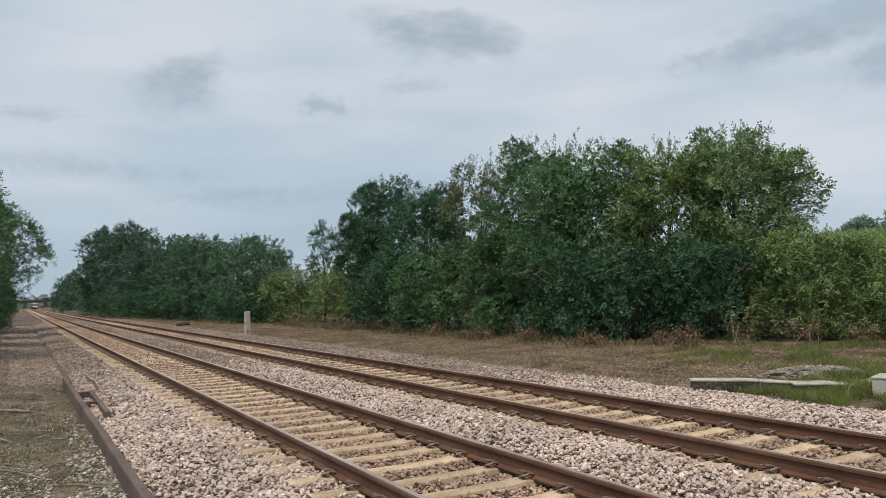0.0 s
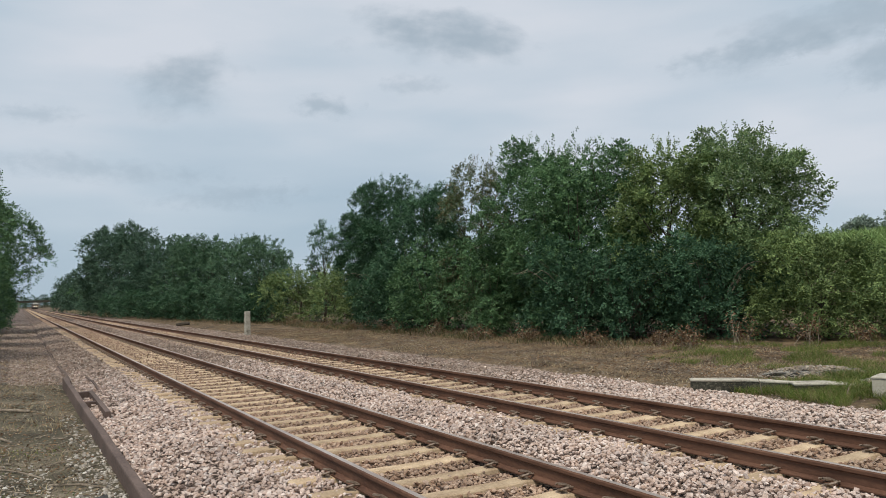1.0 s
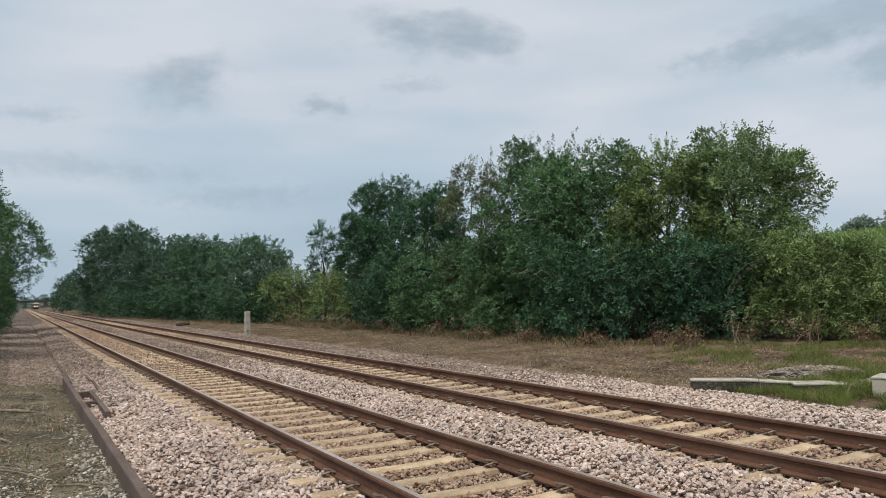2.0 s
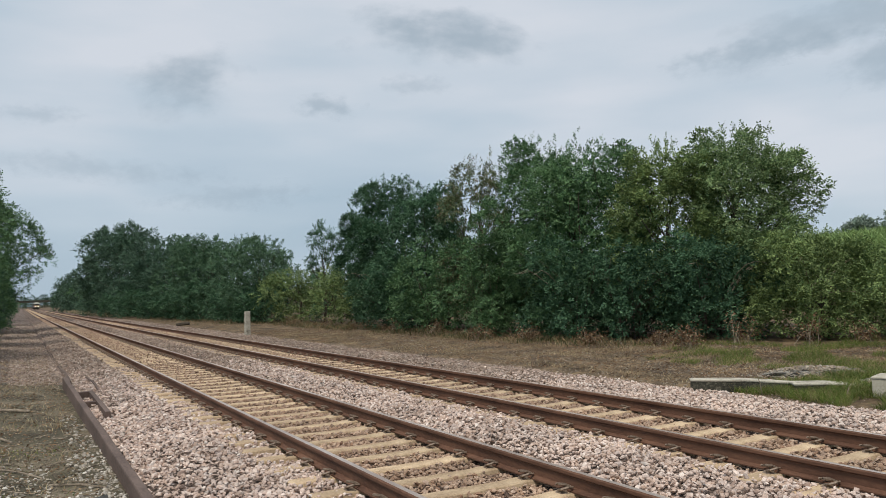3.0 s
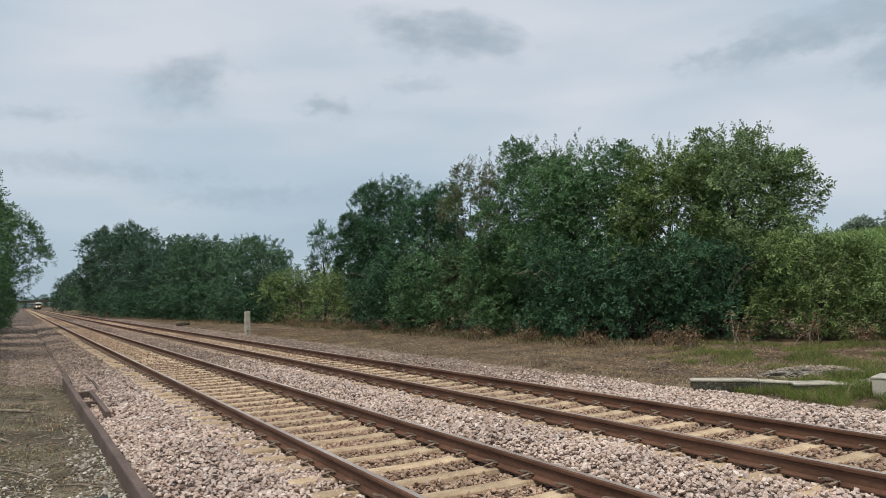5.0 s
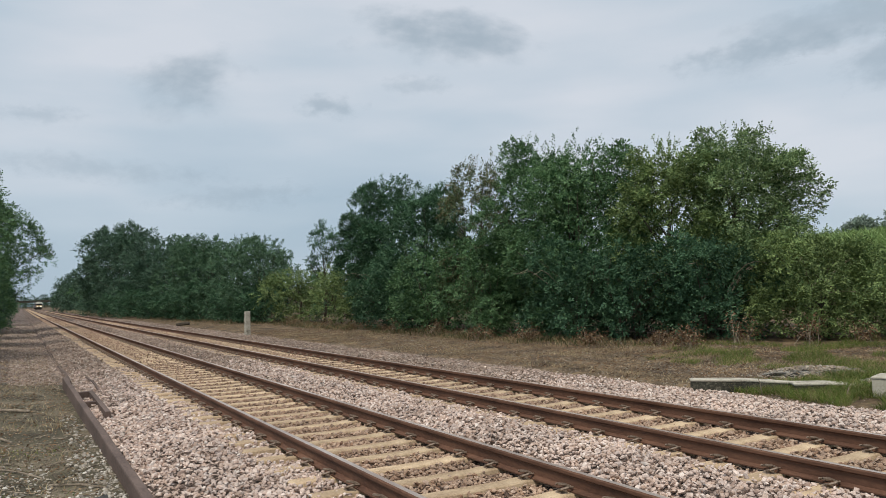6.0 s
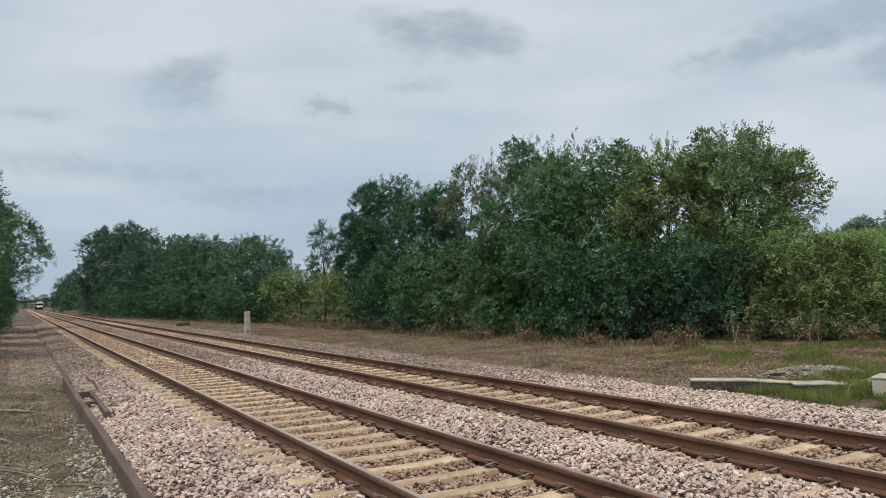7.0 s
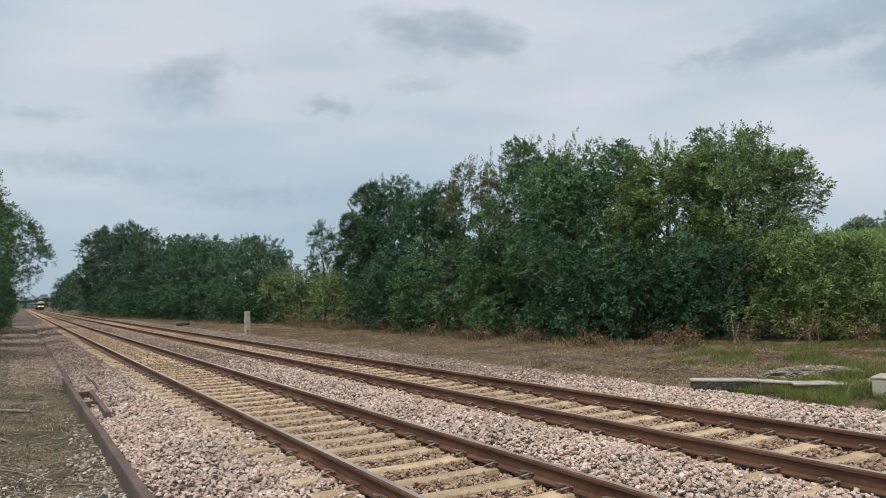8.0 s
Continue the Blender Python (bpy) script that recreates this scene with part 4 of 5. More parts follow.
def make_plants():
    rng = np.random.RandomState(11)
    near = patchy(rng, spread(rng, ((10.6, 13.6, 5.0, 9.8, 3600),)), 1.3, -0.16)
    near = near[near[:, 0] > 10.78 + 0.02 * (near[:, 1] - 6)]
    mid = patchy(rng, spread(rng, ((13.5, 21.5, 8.5, 14.6, 900), (15.5, 19.5, 14.0, 18.0, 300))), 0.8, 0.02)
    blades("grass", rng, np.concatenate([near, mid]), 0.15, 0.007, M_GRASS, "rough green lineside grass round the concrete slabs", "grass")
    dry = patchy(rng, spread(rng, ((11.0, 18.0, 8.0, 40.0, 120), (-3.0, 0.7, 7.0, 30.0, 70), (-1.2, 0.8, 30.0, 70.0, 30), (11.0, 15.0, 40.0, 120.0, 14))), 0.6, 0.02)
    blades("dry_grass", rng, dry, 0.09, 0.012, M_STRAW, "short dry straw-coloured grass on the bank", "grass")
    tuft = patchy(rng, spread(rng, ((10.2, 12.6, 120.0, 205.0, 16),)), 0.15, 0.0)
    blades("bank_tussocks", rng, tuft, 0.75, 0.09, M_STRAW, "tall pale dry grass on the distant bank", "grass")
    crop = spread(rng, ((34.0, 112.0, 8.0, 72.0, 8),))
    blades("crop_field", rng, crop, 2.2, 0.32, M_CROP, "tall bright green crop in the field beyond the hedge", "crop")
    foot = spread(rng, ((14.6, 17.2, 17.0, 56.0, 60), (13.0, 16.0, 56.0, 130.0, 22), (11.5, 13.5, 60.0, 200.0, 6)))
    blades("verge_weeds", rng, patchy(rng, foot, 0.5, -0.1), 0.24, 0.030, M_WEED, "rank weeds and dead stems along the hedge foot", "weeds")
    moss = patchy(rng, spread(rng, ((-1.6, 0.5, 6.2, 14.0, 260),)), 1.1, 0.12)
    blades("low_weeds", rng, moss, 0.045, 0.010, M_GRASS, "low green and yellow weeds on the trodden soil", "weeds")
    # fallen leaves
    p = spread(rng, ((11.0, 19.0, 8.0, 45.0, 150), (-2.6, 0.8, 5.5, 30, 80), (-1.5, 0.9, 30, 70, 25), (11.0, 15.5, 45, 110, 18)))
    pos = np.column_stack([p, [ground_z(x, y) + 0.012 for x, y in p]])
    v = leaf_verts(rng, pos, 0.05 * rng.uniform(0.5, 1.6, len(pos)), 0.032, 1.6)
    ob = new("leaf_litter", bulk_mesh("leaf_litter", v.reshape(-1, 3), np.arange(len(p) * 4).reshape(-1, 4), M_LEAF_DEAD, 4))
    tagged(ob, "brown fallen leaves strewn over the bank", "leaf litter", kind="stuff")
    # twigs
    verts, faces = [], []
    for x, y in spread(rng, ((11.5, 19.5, 9.0, 45.0, 3.2), (-2.2, 0.8, 5.8, 24.0, 9.0))):
        a, ln = rng.uniform(0, math.pi), rng.uniform(0.06, 0.32)
        z = ground_z(x, y) + 0.012
        dx, dy = math.cos(a) * ln, math.sin(a) * ln
        tube(verts, faces, [(x, y, z), (x + dx * 0.5, y + dy * 0.5, z + rng.uniform(0, 0.03)), (x + dx, y + dy, z + rng.uniform(0, 0.05))], [0.007, 0.006, 0.003], 4)
    ob = new("twig_litter", mesh_from("twig_litter", verts, faces, M_TWIG))
    tagged(ob, "pale dry twigs scattered on soil and bank", "twigs", kind="stuff")


make_plants()


def dead_bush(x, y, height, radius, seed):
    """Cut dead branches with clinging brown leaves."""
    rng = np.random.RandomState(seed)
    ob = tagged(new("dead_branch_heap"), "heap of cut branches with withered brown leaves by the hedge", "dead bush", "cut branches")
    ob.matrix_basis = pose(x, y, ground_z(x, y))
    ends = []
    for _ in range(rng.randint(7, 15)):
        verts, faces = [], []
        a, t = rng.uniform(0, 2 * math.pi), rng.uniform(0.3, 1.0)
        e = Vector((math.cos(a) * radius * t, math.sin(a) * radius * t, height * rng.uniform(0.35, 1.0)))
        s = Vector((rng.normal() * radius * 0.25, rng.normal() * radius * 0.25, -0.02))
        m = s.lerp(e, 0.5) + Vector((0, 0, 0.08))
        tube(verts, faces, [s, m, e], [0.013, 0.009, 0.004], 4)
        part("branch", mesh_from("branch", verts, faces, M_TWIG), ob)
        ends += [s.lerp(e, q) for q in (0.5, 0.65, 0.8, 0.9, 1.0)]
    c = np.array([tuple(e) for e in ends])
    pos = np.repeat(c, 6, 0) + rng.normal(size=(len(c) * 6, 3)) * np.array((0.14, 0.14, 0.09))
    pos[:, 2] = np.maximum(pos[:, 2], 0.02)
    v = leaf_verts(rng, pos, 0.080, 0.052, 0.2)
    part("dead_foliage", bulk_mesh("dead_foliage", v.reshape(-1, 3), np.arange(len(pos) * 4).reshape(-1, 4), M_LEAF_DEAD, 4), ob, "withered brown leaves")


for k, (x, y, h, r) in enumerate(((16.13, 15.67, 0.65, 0.45), (18.23, 15.68, 1.0, 0.55), (19.34, 14.38, 0.8, 0.5), (15.27, 29.07, 0.6, 0.7), (15.16, 33.07, 0.6, 0.8), (15.29, 25.27, 0.5, 0.7),
                                  (15.50, 22.47, 0.55, 0.6), (15.82, 19.27, 0.5, 0.6), (16.92, 17.47, 0.45, 0.5), (15.44, 37.57, 0.6, 0.8), (15.71, 43.57, 0.6, 0.9), (15.98, 49.57, 0.6, 0.9), (20.14, 13.29, 0.5, 0.4))):
    dead_bush(x, y, h, r, k + 1)


# ---- lineside objects ----
def worn_box(name, x, y, z0, z1, mat, seed, sag, length):
    bm = bmesh.new()
    box(bm, -x, x, -y, y, z0, z1, 0.014)
    bmesh.ops.subdivide_edges(bm, edges=[e for e in bm.edges if e.calc_length() > 0.3], cuts=7, use_grid_fill=True)
    for v in bm.verts:
        v.co += noise.noise_vector((v.co.x * 3 + seed, v.co.y * 5, v.co.z * 7)) * 0.012
        v.co.z -= sag * max(0.0, v.co.x) / length
    return bm_mesh(name, bm, mat)


def concrete_slab(x, y, turn, length, width, height, side, top, label, seed, name="concrete_slab", sag=0.0):
    ob = tagged(new(name), label, "concrete slab")
    ob.matrix_basis = pose(x, y, ground_z(x, y) - 0.03, 0, 0, turn)
    # Separate top layer lets shade on the sides be painted darker.
    part("body", worn_box("body", length / 2 - 0.012, width / 2 - 0.012, 0, height - 0.045, side, seed, sag, length), ob)
    part("top", worn_box("top", length / 2, width / 2, height - 0.046, height - 0.012, top, seed, sag, length), ob)


concrete_slab(11.09, 9.55, -42, 1.75, 0.30, 0.26, M_MOSS_SHADE, M_OLDCONC, "long weathered concrete slab lying in the grass", 3, sag=0.12)
concrete_slab(11.90, 8.50, -38, 1.15, 0.42, 0.17, M_MOSS_SHADE, M_OLDCONC, "short weathered concrete slab end-on in grass", 4, sag=0.10)
concrete_slab(11.98, 7.42, 20, 0.66, 0.48, 0.33, M_PALE, M_PALE, "pale squared concrete block at the grass edge", 5, "concrete_block")


def rubble(x, y, rx, ry, h, seed, label):
    bm = bmesh.new()
    bmesh.ops.create_icosphere(bm, subdivisions=5, radius=1.0)
    for v in bm.verts:
        k = 1 + 0.35 * noise.noise(v.co * 2.2 + Vector((seed, 0, 0))) + 0.14 * noise.noise(v.co * 7) + 0.10 * noise.noise(v.co * 19)
        v.co = Vector((v.co.x * rx * k, v.co.y * ry * k, max(-0.1, v.co.z * h * k)))
    ob = new("broken_concrete", bm_mesh("broken_concrete", bm, M_RUBBLE))
    ob.matrix_basis = pose(x, y, ground_z(x, y), 0, 0, -35)
    tagged(ob, label, "rubble", "broken concrete")


def rubble_stones(x, y, rx, ry, h, count, seed, label):
    rng = np.random.RandomState(seed)
    q = rng.normal(size=(count, 2)) * 0.45
    a = radians(-35)
    px = x + q[:, 0] * rx * math.cos(a) - q[:, 1] * ry * math.sin(a)
    py = y + q[:, 0] * rx * math.sin(a) + q[:, 1] * ry * math.cos(a)
    pz = np.array([ground_z(u, v) for u, v in zip(px, py)]) + h * np.maximum(0, 1 - (q ** 2).sum(1))
    stones("rubble_stones", rng, np.column_stack([px, py, pz]), rng.uniform(0.02, 0.06, count), M_GRITSTONE, label, "rubble")


rubble_stones(13.30, 9.75, 1.0, 0.40, 0.15, 420, 31, "broken grey concrete lumps heaped behind the slabs")
rubble_stones(12.62, 8.10, 0.35, 0.22, 0.09, 90, 32, "small pale concrete lumps beside the squared block")
rubble(13.30, 9.75, 0.95, 0.30, 0.13, 2, "grey heap of broken concrete and grit")
rubble(12.62, 8.10, 0.30, 0.18, 0.10, 5, "small heap of broken pale concrete in grass")


def marker_post():
    ob = tagged(new("marker_post"), "pale square concrete lineside marker post", "post")
    ob.matrix_basis = pose(10.22, 39.90, ground_z(10.22, 39.90), 0, 0, 12)
    bm = bmesh.new()
    box(bm, -0.13, 0.13, -0.10, 0.10, -0.1, 1.34, 0.015)
    part("shaft", bm_mesh("shaft", bm, M_OLDCONC), ob)
    bm = bmesh.new()
    box(bm, -0.135, 0.135, -0.105, 0.105, 1.342, 1.40, 0.02)
    part("cap", bm_mesh("cap", bm, M_OLDCONC), ob)


marker_post()


def edging():
    """Steel channel holding back the ballast, with a bent offcut on its inner side."""
    ob = tagged(new("steel_edging"), "rust-brown steel channel edging that holds back the ballast", "steel edging")
    profile = ((-0.05, -0.24), (0.05, -0.24), (0.05, 0.0), (0.04, 0.012), (-0.042, 0.012), (-0.05, 0.0))
    verts, faces = [], []
    ys = [5.0 + i * 0.75 for i in range(21)]
    for i, y in enumerate(ys):
        for px, pz in profile:
            verts.append((1.02 - 0.009 * (y - 6.6) + px + 0.010 * noise.noise((y, 0, 0)), y, pz - 0.015 + 0.008 * (y - 5) + 0.012 * noise.noise((y * 0.7, 4, 0))))
    n = len(profile)
    for i in range(len(ys) - 1):
        for k in range(n):
            a, b = i * n + k, i * n + (k + 1) % n
            faces.append((a, b, b + n, a + n))
    faces += [tuple(range(n))[::-1], tuple((len(ys) - 1) * n + k for k in range(n))]
    part("channel", mesh_from("channel", verts, faces, M_BEAM), ob)
    bm = bmesh.new()
    box(bm, 1.20, 1.28, 13.7, 17.3, -0.08, 0.045, 0.006)
    part("inner_bar", bm_mesh("inner_bar", bm, M_BEAM), ob)
    bm = bmesh.new()
    box(bm, 0.99, 1.198, 15.4, 15.52, -0.06, 0.03, 0.006)
    part("cross_piece", bm_mesh("cross_piece", bm, M_BEAM), ob)
    bm = bmesh.new()
    box(bm, 0.98, 1.198, 17.0, 17.12, -0.06, 0.05, 0.006)
    part("cross_piece", bm_mesh("cross_piece", bm, M_BEAM), ob)
    verts, faces = [], []
    tube(verts, faces, [(1.03, 20.4, -0.03), (0.98, 21.6, 0.10), (0.90, 23.2, 0.14)], [0.03, 0.028, 0.02], 6)
    tube(verts, faces, [(1.45, 17.8, -0.03), (1.42, 18.8, 0.06), (1.36, 20.2, 0.07)], [0.025, 0.024, 0.018], 6)
    part("bent_rod", mesh_from("bent_rod", verts, faces, M_BEAM), ob)


edging()


def lying_pole(x0, y0, x1, y1, r, label, name="wooden_stake", mat=M_TWIG):
    verts, faces = [], []
    z0, z1 = ground_z(x0, y0) + r, ground_z(x1, y1) + r
    pts = [(x0 + (x1 - x0) * s, y0 + (y1 - y0) * s, z0 + (z1 - z0) * s + 0.02 * math.sin(3 * s)) for s in (0, 0.3, 0.6, 1)]
    tube(verts, faces, pts, [r, r, r * 0.95, r * 0.9], 7)
    tagged(new(name, mesh_from(name, verts, faces, mat)), label, "stake")


lying_pole(-1.47, 16.59, 0.15, 15.70, 0.028, "pale wooden stake lying on the dark soil")
lying_pole(-0.66, 13.60, -0.10, 12.20, 0.018, "pale crooked stick lying on the soil")


def slate(x, y, w, h, turn):
    bm = bmesh.new()
    box(bm, -w, w, -h, h, 0, 0.022, 0.006)
    for v in bm.verts:
        v.co.x += 0.35 * v.co.y
    ob = new("slate_fragment", bm_mesh("slate_fragment", bm, M_SLATE))
    ob.matrix_basis = pose(x, y, ground_z(x, y) + 0.02, 6, -4, turn)
    tagged(ob, "dark broken slate lying on the soil by the edging", "slate", "broken slates")


M_SLATE = material("dark_slate", (0.030, 0.029, 0.027), (0.075, 0.072, 0.066), 6.0, 0.85, 0.3, fine=50.0)
slate(0.62, 8.15, 0.13, 0.10, 20)
slate(0.59, 7.80, 0.14, 0.07, -8)
lying_pole(0.26, 9.20, 0.78, 8.90, 0.012, "pale thin stick lying by the edging")
lying_pole(-0.25, 10.40, 0.21, 9.60, 0.010, "pale thin stick on dark soil")
# Log shape added to stand in for a dark patch on the bank.
lying_pole(10.63, 62.95, 11.53, 62.55, 0.13, "dark log shape added for a dark patch on the bank", "fallen_log", M_BARK)


def dry_reed(x, y, h, lean):
    verts, faces = [], []
    tube(verts, faces, [(0, 0, -0.03), (lean * 0.4, 0, h * 0.5), (lean, 0.05, h)], [0.010, 0.008, 0.004], 5)
    ob = new("dry_reed", mesh_from("dry_reed", verts, faces, M_TWIG))
    ob.matrix_basis = pose(x, y, ground_z(x, y))
    tagged(ob, "pale dry reed leaning in the lineside grass", "reed", "dry reeds")


dry_reed(10.91, 9.00, 0.42, -0.10)
dry_reed(11.32, 7.80, 0.20, 0.22)
dry_reed(18.54, 13.68, 0.55, 0.05)

def far_bridge(y):
    """Flat road bridge over the line: deck, parapet and two brick piers."""
    ob = tagged(new("road_bridge"), "dark low road bridge crossing far down the line", "bridge")
    ob.matrix_basis = pose(0, y, 0)
    bm = bmesh.new()
    box(bm, -16, 30, -4, 4, 4.7, 5.7, 0.05)
    part("deck", bm_mesh("deck", bm, M_MOSS_SHADE), ob)
    for d in (-3.9, 3.9):
        bm = bmesh.new()
        box(bm, -16, 30, d - 0.15, d + 0.15, 5.702, 6.5, 0.03)
        part("parapet", bm_mesh("parapet", bm, M_MOSS_SHADE), ob)
    for x in (-1.6, 13.0):
        bm = bmesh.new()
        box(bm, x - 1.0, x + 1.0, -4.2, 4.2, -0.5, 4.698, 0.05)
        part("pier", bm_mesh("pier", bm, M_RUBBLE), ob)


far_bridge(720.0)

# ---- train ----
M_CREAM = plain("cream_paint", (0.46, 0.44, 0.37), 0.4)
M_YELLOW = plain("warning_yellow_paint", (0.34, 0.25, 0.13), 0.45)
M_NAVY = plain("dark_maroon_paint", (0.060, 0.035, 0.035), 0.4)
M_UNDER = plain("black_underframe", (0.020, 0.018, 0.016), 0.8)
M_GLASS = plain("dark_cab_glass", (0.015, 0.018, 0.020), 0.08)
M_ROOF = plain("dull_grey_roof", (0.085, 0.085, 0.085), 0.7)
M_LAMP = glow("headlamp_glow", (1.0, 0.93, 0.78), 4.0)


def body_ring(y, w, h0, h1, k=1.0):
    half = w / 2
    pts = [(-half * 0.96, h0), (half * 0.96, h0), (half, h0 + 0.5), (half, h0 + 1.5), (half * 0.93, h1 - 0.75), (half * 0.72, h1 - 0.28), (half * 0.38, h1 - 0.06),
           (0, h1), (-half * 0.38, h1 - 0.06), (-half * 0.72, h1 - 0.28), (-half * 0.93, h1 - 0.75), (-half, h0 + 1.5), (-half, h0 + 0.5)]
    return [(x * k, y, h0 + (z - h0) * (0.25 * k + 0.75)) for x, z in pts]


def loft(name, rings, mat):
    n = len(rings[0])
    verts = [v for r in rings for v in r]
    faces = [(i * n + k, i * n + (k + 1) % n, (i + 1) * n + (k + 1) % n, (i + 1) * n + k) for i in range(len(rings) - 1) for k in range(n)]
    faces += [tuple(range(n))[::-1], tuple((len(rings) - 1) * n + k for k in range(n))]
    return mesh_from(name, verts, faces, mat)


def carriage(lead):
    """A coach 20 m long; its front end is at y = 0 and it reaches towards +y."""
    ob = tagged(new("railcar" if lead else "coach"), "cream-fronted railcar with lit headlamps leading the train" if lead else "dark coach with grey roof coupled behind the railcar",
                "train", "approaching train")
    if lead:
        rings = [body_ring(0.0, 2.75, 1.0, 3.25, 0.86), body_ring(0.25, 2.75, 1.0, 3.42, 0.94), body_ring(0.8, 2.78, 1.0, 3.5, 1.0), body_ring(20.0, 2.78, 1.0, 3.5)]
    else:
        rings = [body_ring(0.3, 2.78, 1.0, 3.5), body_ring(20.0, 2.78, 1.0, 3.5)]
    part("body", loft("body", rings, M_NAVY), ob, "dark maroon body side")
    def cover(rs):
        return [[(x * 1.01, y, z + 0.012) for x, _, z in ring[4:11]] + [(x * 0.9, y, z - 0.1) for x, _, z in ring[4:11]][::-1] for ring, y in ((r, r[0][1]) for r in rs)]

    if lead:
        part("cab_dome", loft("cab_dome", cover(rings[:3]), M_CREAM), ob, "cream dome over the cab")
    part("roof", loft("roof", cover(rings[-2:]), M_ROOF), ob, "dull dark grey roof")
    for s in (-1, 1):
        for i in range(6):
            bm = bmesh.new()
            box(bm, s * 1.385 - 0.02, s * 1.385 + 0.02, 2.2 + i * 2.9, 4.2 + i * 2.9, 2.0, 2.75, 0.01)
            part("side_window", bm_mesh("side_window", bm, M_GLASS), ob)
    for y in (3.2, 16.8):
        bm = bmesh.new()
        box(bm, -1.15, 1.15, y - 1.5, y + 1.5, 0.35, 0.98, 0.05)
        bogie = part("bogie", bm_mesh("bogie", bm, M_UNDER), ob)
        for dy in (-1.15, 1.15):
            bm = bmesh.new()
            for sx in (-0.75, 0.75):
                bmesh.ops.create_cone(bm, cap_ends=True, segments=20, radius1=0.42, radius2=0.42, depth=0.13,
                                      matrix=Matrix.Translation((sx, y + dy, 0.42)) @ Matrix.Rotation(radians(90), 4, "Y"))
            bmesh.ops.create_cone(bm, cap_ends=True, segments=10, radius1=0.08, radius2=0.08, depth=1.4,
                                  matrix=Matrix.Translation((0, y + dy, 0.42)) @ Matrix.Rotation(radians(90), 4, "Y"))
            part("wheelset", bm_mesh("wheelset", bm, M_UNDER), bogie)
    if lead:
        bm = bmesh.new()
        box(bm, -1.14, 1.14, -0.05, 0.05, 1.15, 1.96, 0.03)
        part("front_panel", bm_mesh("front_panel", bm, M_YELLOW), ob, "faded yellow front panel below the windscreen")
        bm = bmesh.new()
        box(bm, -1.02, 1.02, -0.04, 0.12, 2.62, 3.02, 0.05)
        part("cab_brow", bm_mesh("cab_brow", bm, M_CREAM), ob, "cream brow above the windscreen")
        for x0, x1 in ((-1.05, -0.38), (-0.33, 0.33), (0.38, 1.05)):
            bm = bmesh.new()
            box(bm, x0, x1, -0.045, 0.06, 2.0, 2.6, 0.02)
            part("windscreen", bm_mesh("windscreen", bm, M_GLASS), ob)
        for x in (-0.62, 0.62):
            bm = bmesh.new()
            bmesh.ops.create_cone(bm, cap_ends=True, segments=16, radius1=0.16, radius2=0.14, depth=0.10,
                                  matrix=Matrix.Translation((x, -0.10, 1.42)) @ Matrix.Rotation(radians(90), 4, "X"))
            part("headlamp", bm_mesh("headlamp", bm, M_LAMP), ob, "lit white headlamp")
            bm = bmesh.new()
            bmesh.ops.create_cone(bm, cap_ends=True, segments=14, radius1=0.10, radius2=0.20, depth=0.45,
                                  matrix=Matrix.Translation((x, -0.28, 1.05)) @ Matrix.Rotation(radians(90), 4, "X"))
            part("buffer", bm_mesh("buffer", bm, M_UNDER), ob)
        bm = bmesh.new()
        box(bm, -1.1, 1.1, -0.04, 0.25, 0.30, 1.02, 0.04)
        part("skirt", bm_mesh("skirt", bm, M_UNDER), ob)
    return ob


TRAIN = [carriage(True), carriage(False), carriage(False)]
TRACK_MID = (RAIL_X[2] + RAIL_X[3]) / 2


def train_pose(y):
    ahead = TRACK_MID + bend(y)
    behind = TRACK_MID + bend(y + 20.0)
    return pose(ahead, y, 0.175, 0, 0, -math.degrees(math.atan2(behind - ahead, 20.0)))


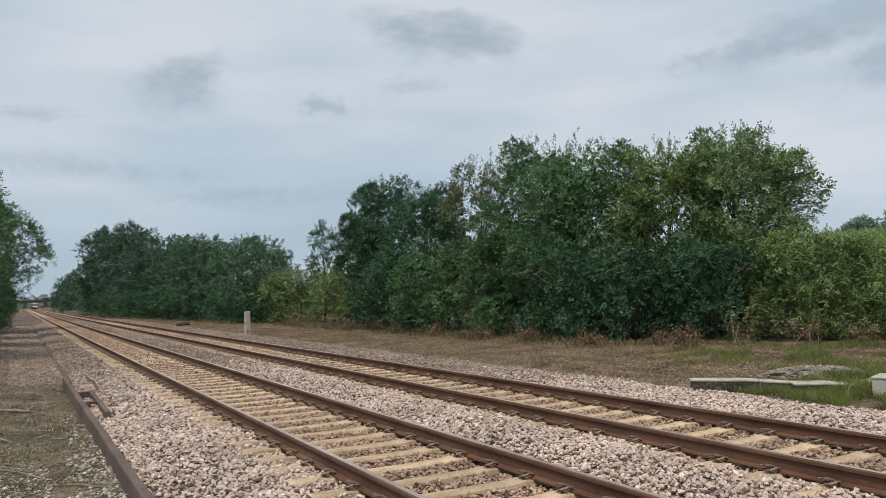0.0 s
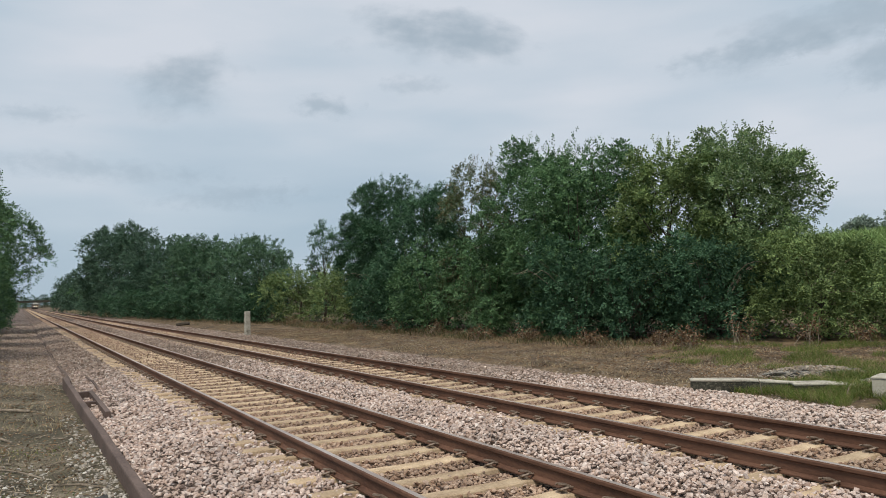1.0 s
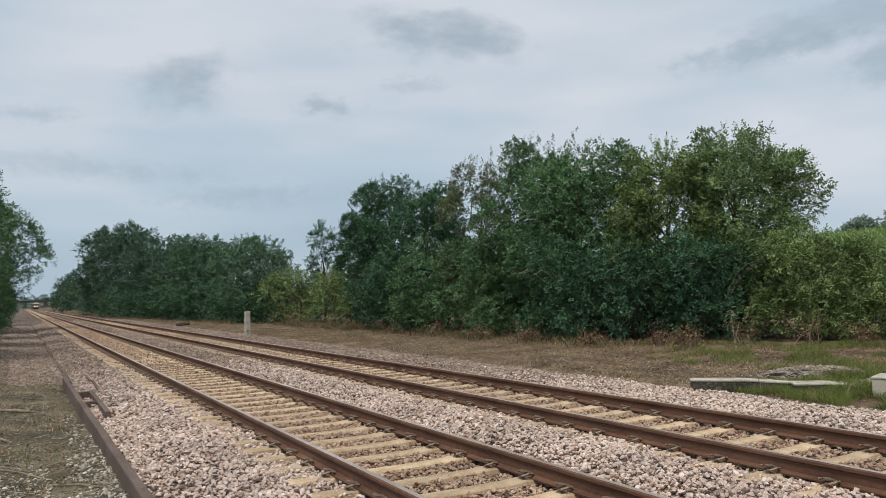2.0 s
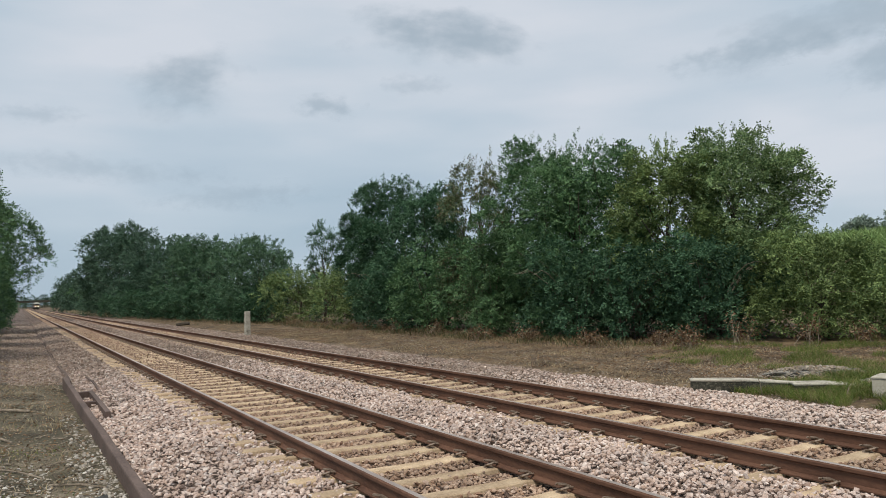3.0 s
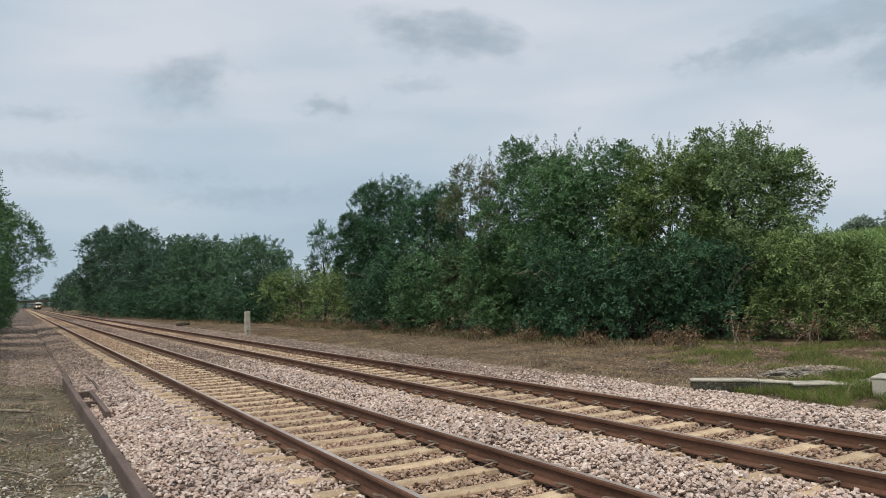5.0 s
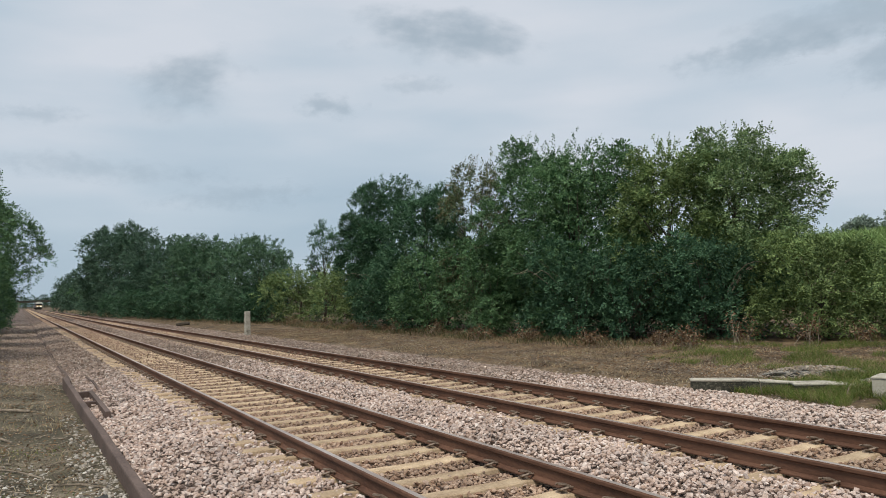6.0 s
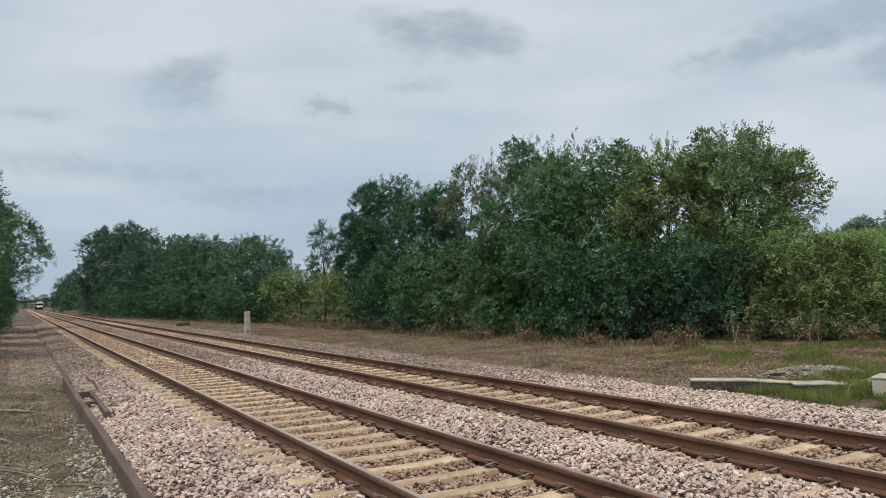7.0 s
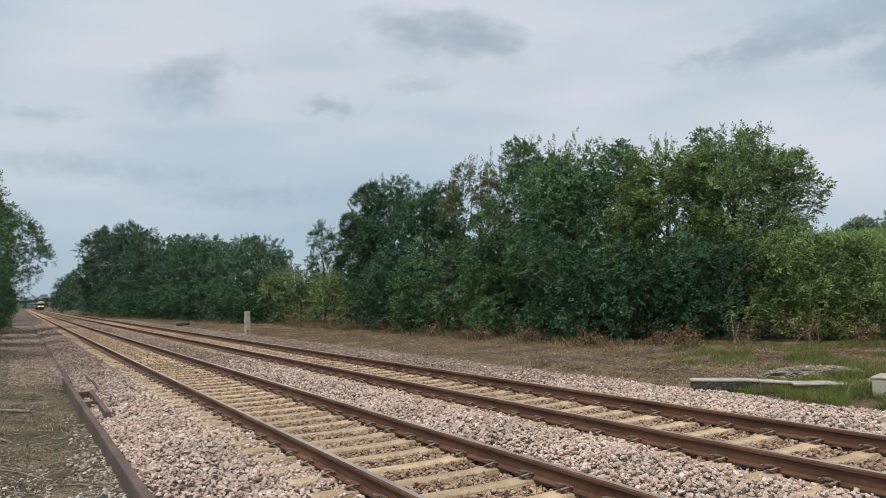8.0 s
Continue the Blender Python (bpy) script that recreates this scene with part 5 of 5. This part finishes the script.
# ---- clouds ----
def cloud_material(name, dense):
    m = bpy.data.materials.new(name)
    m.use_nodes = True
    nt = m.node_tree
    nt.nodes.clear()
    n, l = nt.nodes.new, nt.links.new
    tc = n("ShaderNodeTexCoord")
    info = n("ShaderNodeObjectInfo")
    oval = n("ShaderNodeMapping")
    oval.inputs["Scale"].default_value = (2.0, 0.0, 2.0)
    oval.inputs["Location"].default_value = (-1.0, 0.0, -1.0)
    l(tc.outputs["Generated"], oval.inputs["Vector"])
    ln = n("ShaderNodeVectorMath")
    ln.operation = "LENGTH"
    l(oval.outputs["Vector"], ln.inputs[0])
    mp = n("ShaderNodeMapping")
    mp.inputs["Scale"].default_value = (0.8, 1.0, 1.15)
    l(tc.outputs["Object"], mp.inputs["Vector"])
    seed = n("ShaderNodeMath")
    seed.operation = "MULTIPLY"
    seed.inputs[1].default_value = 40.0
    l(info.outputs["Random"], seed.inputs[0])
    ns = n("ShaderNodeTexNoise")
    ns.noise_dimensions = "4D"
    ns.inputs["Scale"].default_value = 1.15
    ns.inputs["Detail"].default_value = 5.0
    ns.inputs["Roughness"].default_value = 0.55
    l(mp.outputs["Vector"], ns.inputs["Vector"])
    l(seed.outputs[0], ns.inputs["W"])
    # thickness falls off to the rim, broken by noise
    sub = n("ShaderNodeMath")
    sub.operation = "SUBTRACT"
    l(ns.outputs["Fac"], sub.inputs[0])
    half = n("ShaderNodeMath")
    half.operation = "MULTIPLY"
    half.inputs[1].default_value = 0.50
    l(ln.outputs["Value"], half.inputs[0])
    l(half.outputs[0], sub.inputs[1])
    mr = n("ShaderNodeMapRange")
    mr.interpolation_type = "SMOOTHSTEP"
    mr.inputs["From Min"].default_value, mr.inputs["From Max"].default_value = 0.02, 0.52
    mr.inputs["To Min"].default_value, mr.inputs["To Max"].default_value = 0.0, dense
    l(sub.outputs[0], mr.inputs["Value"])
    tr = n("ShaderNodeBsdfTransparent")
    em = n("ShaderNodeEmission")
    em.inputs["Color"].default_value = (0.325, 0.410, 0.490, 1)
    mix = n("ShaderNodeMixShader")
    l(mr.outputs["Result"], mix.inputs["Fac"])
    l(tr.outputs[0], mix.inputs[1])
    l(em.outputs[0], mix.inputs[2])
    out = n("ShaderNodeOutputMaterial")
    l(mix.outputs[0], out.inputs["Surface"])
    return m


M_CLOUD, M_FAINT, M_STREAK = cloud_material("grey_cloud_wisp", 0.80), cloud_material("faint_cloud_wisp", 0.36), cloud_material("grey_cloud_streak", 0.58)
CLOUDS = []


def cloud(turn, rise, wide, high, tilt, label, mat):
    """A wisp 2600 m off; turn and rise in degrees from the line's direction and the horizon."""
    bm = bmesh.new()
    bmesh.ops.create_grid(bm, x_segments=16, y_segments=16, size=1.0)
    for v in bm.verts:
        v.co = Vector((v.co.x * wide / high, 0.12 * (v.co.x ** 2 + v.co.y ** 2), v.co.y))
    ob = new("cloud", bm_mesh("cloud", bm, mat))
    d = 2600.0
    a, e = radians(turn), radians(rise)
    place = Vector((math.sin(a) * math.cos(e), math.cos(a) * math.cos(e), math.sin(e))) * d
    ob.scale = (math.tan(radians(high)) * d,) * 3
    tagged(ob, label, "cloud", "drifting clouds", "backdrop")
    CLOUDS.append((ob, a, e, d, tilt))


def cloud_pose(a, e, d, tilt):
    c = Vector((math.sin(a) * math.cos(e), math.cos(a) * math.cos(e), math.sin(e))) * d
    return Matrix.Translation(c) @ Matrix.Rotation(-a, 4, "Z") @ Matrix.Rotation(-e, 4, "X") @ Matrix.Rotation(radians(tilt), 4, "Y")


cloud(10.55, 15.34, 4.77, 3.4, -12, "grey wisp of cloud over the far trees", M_CLOUD)
cloud(29.25, 18.63, 8.38, 3.5, 10, "broad grey cloud over the hedge", M_CLOUD)
cloud(20.24, 13.85, 3.09, 1.24, 0, "small grey wisp of cloud", M_STREAK)
cloud(26.63, 15.33, 3.37, 1.13, 0, "faint thin wisp of cloud", M_FAINT)
cloud(51.26, 15.72, 8.38, 1.46, -4, "long grey streak of cloud", M_STREAK)
cloud(56.87, 16.66, 12.20, 2.81, -6, "grey cloud bank high over the field", M_STREAK)
cloud(58.85, 14.06, 5.05, 2.25, -10, "grey cloud streak over the field", M_STREAK)
cloud(0.73, 12.57, 3.93, 0.90, 0, "thin low streak of cloud", M_FAINT)
cloud(13.79, 7.42, 7.28, 1.24, -4, "thin grey streak low over the trees", M_FAINT)
cloud(3.79, 9.28, 11.12, 1.24, 3, "long faint streak of cloud", M_FAINT)


# ---- movement ----
def motions():
    times = [i * 0.8 for i in range(11)]
    for k, car in enumerate(TRAIN):
        walk(car, [(t, train_pose(480.0 - 17.75 * t + 20.6 * k)) for t in times])
    for ob, a, e, d, tilt in CLOUDS:
        walk(ob, [(t, cloud_pose(a + radians(0.38) * t / 8.0, e, d, tilt)) for t in (0.0, 4.0, 8.0)])
    for k, ob in enumerate(SWAY):
        home = ob.matrix_basis.copy()
        walk(ob, [(t, home @ pose(0, 0, 0, 0.25 * math.sin(1.3 * t + k), 0.45 * math.sin(1.1 * t + 1.7 * k), 0)) for t in times])


motions()
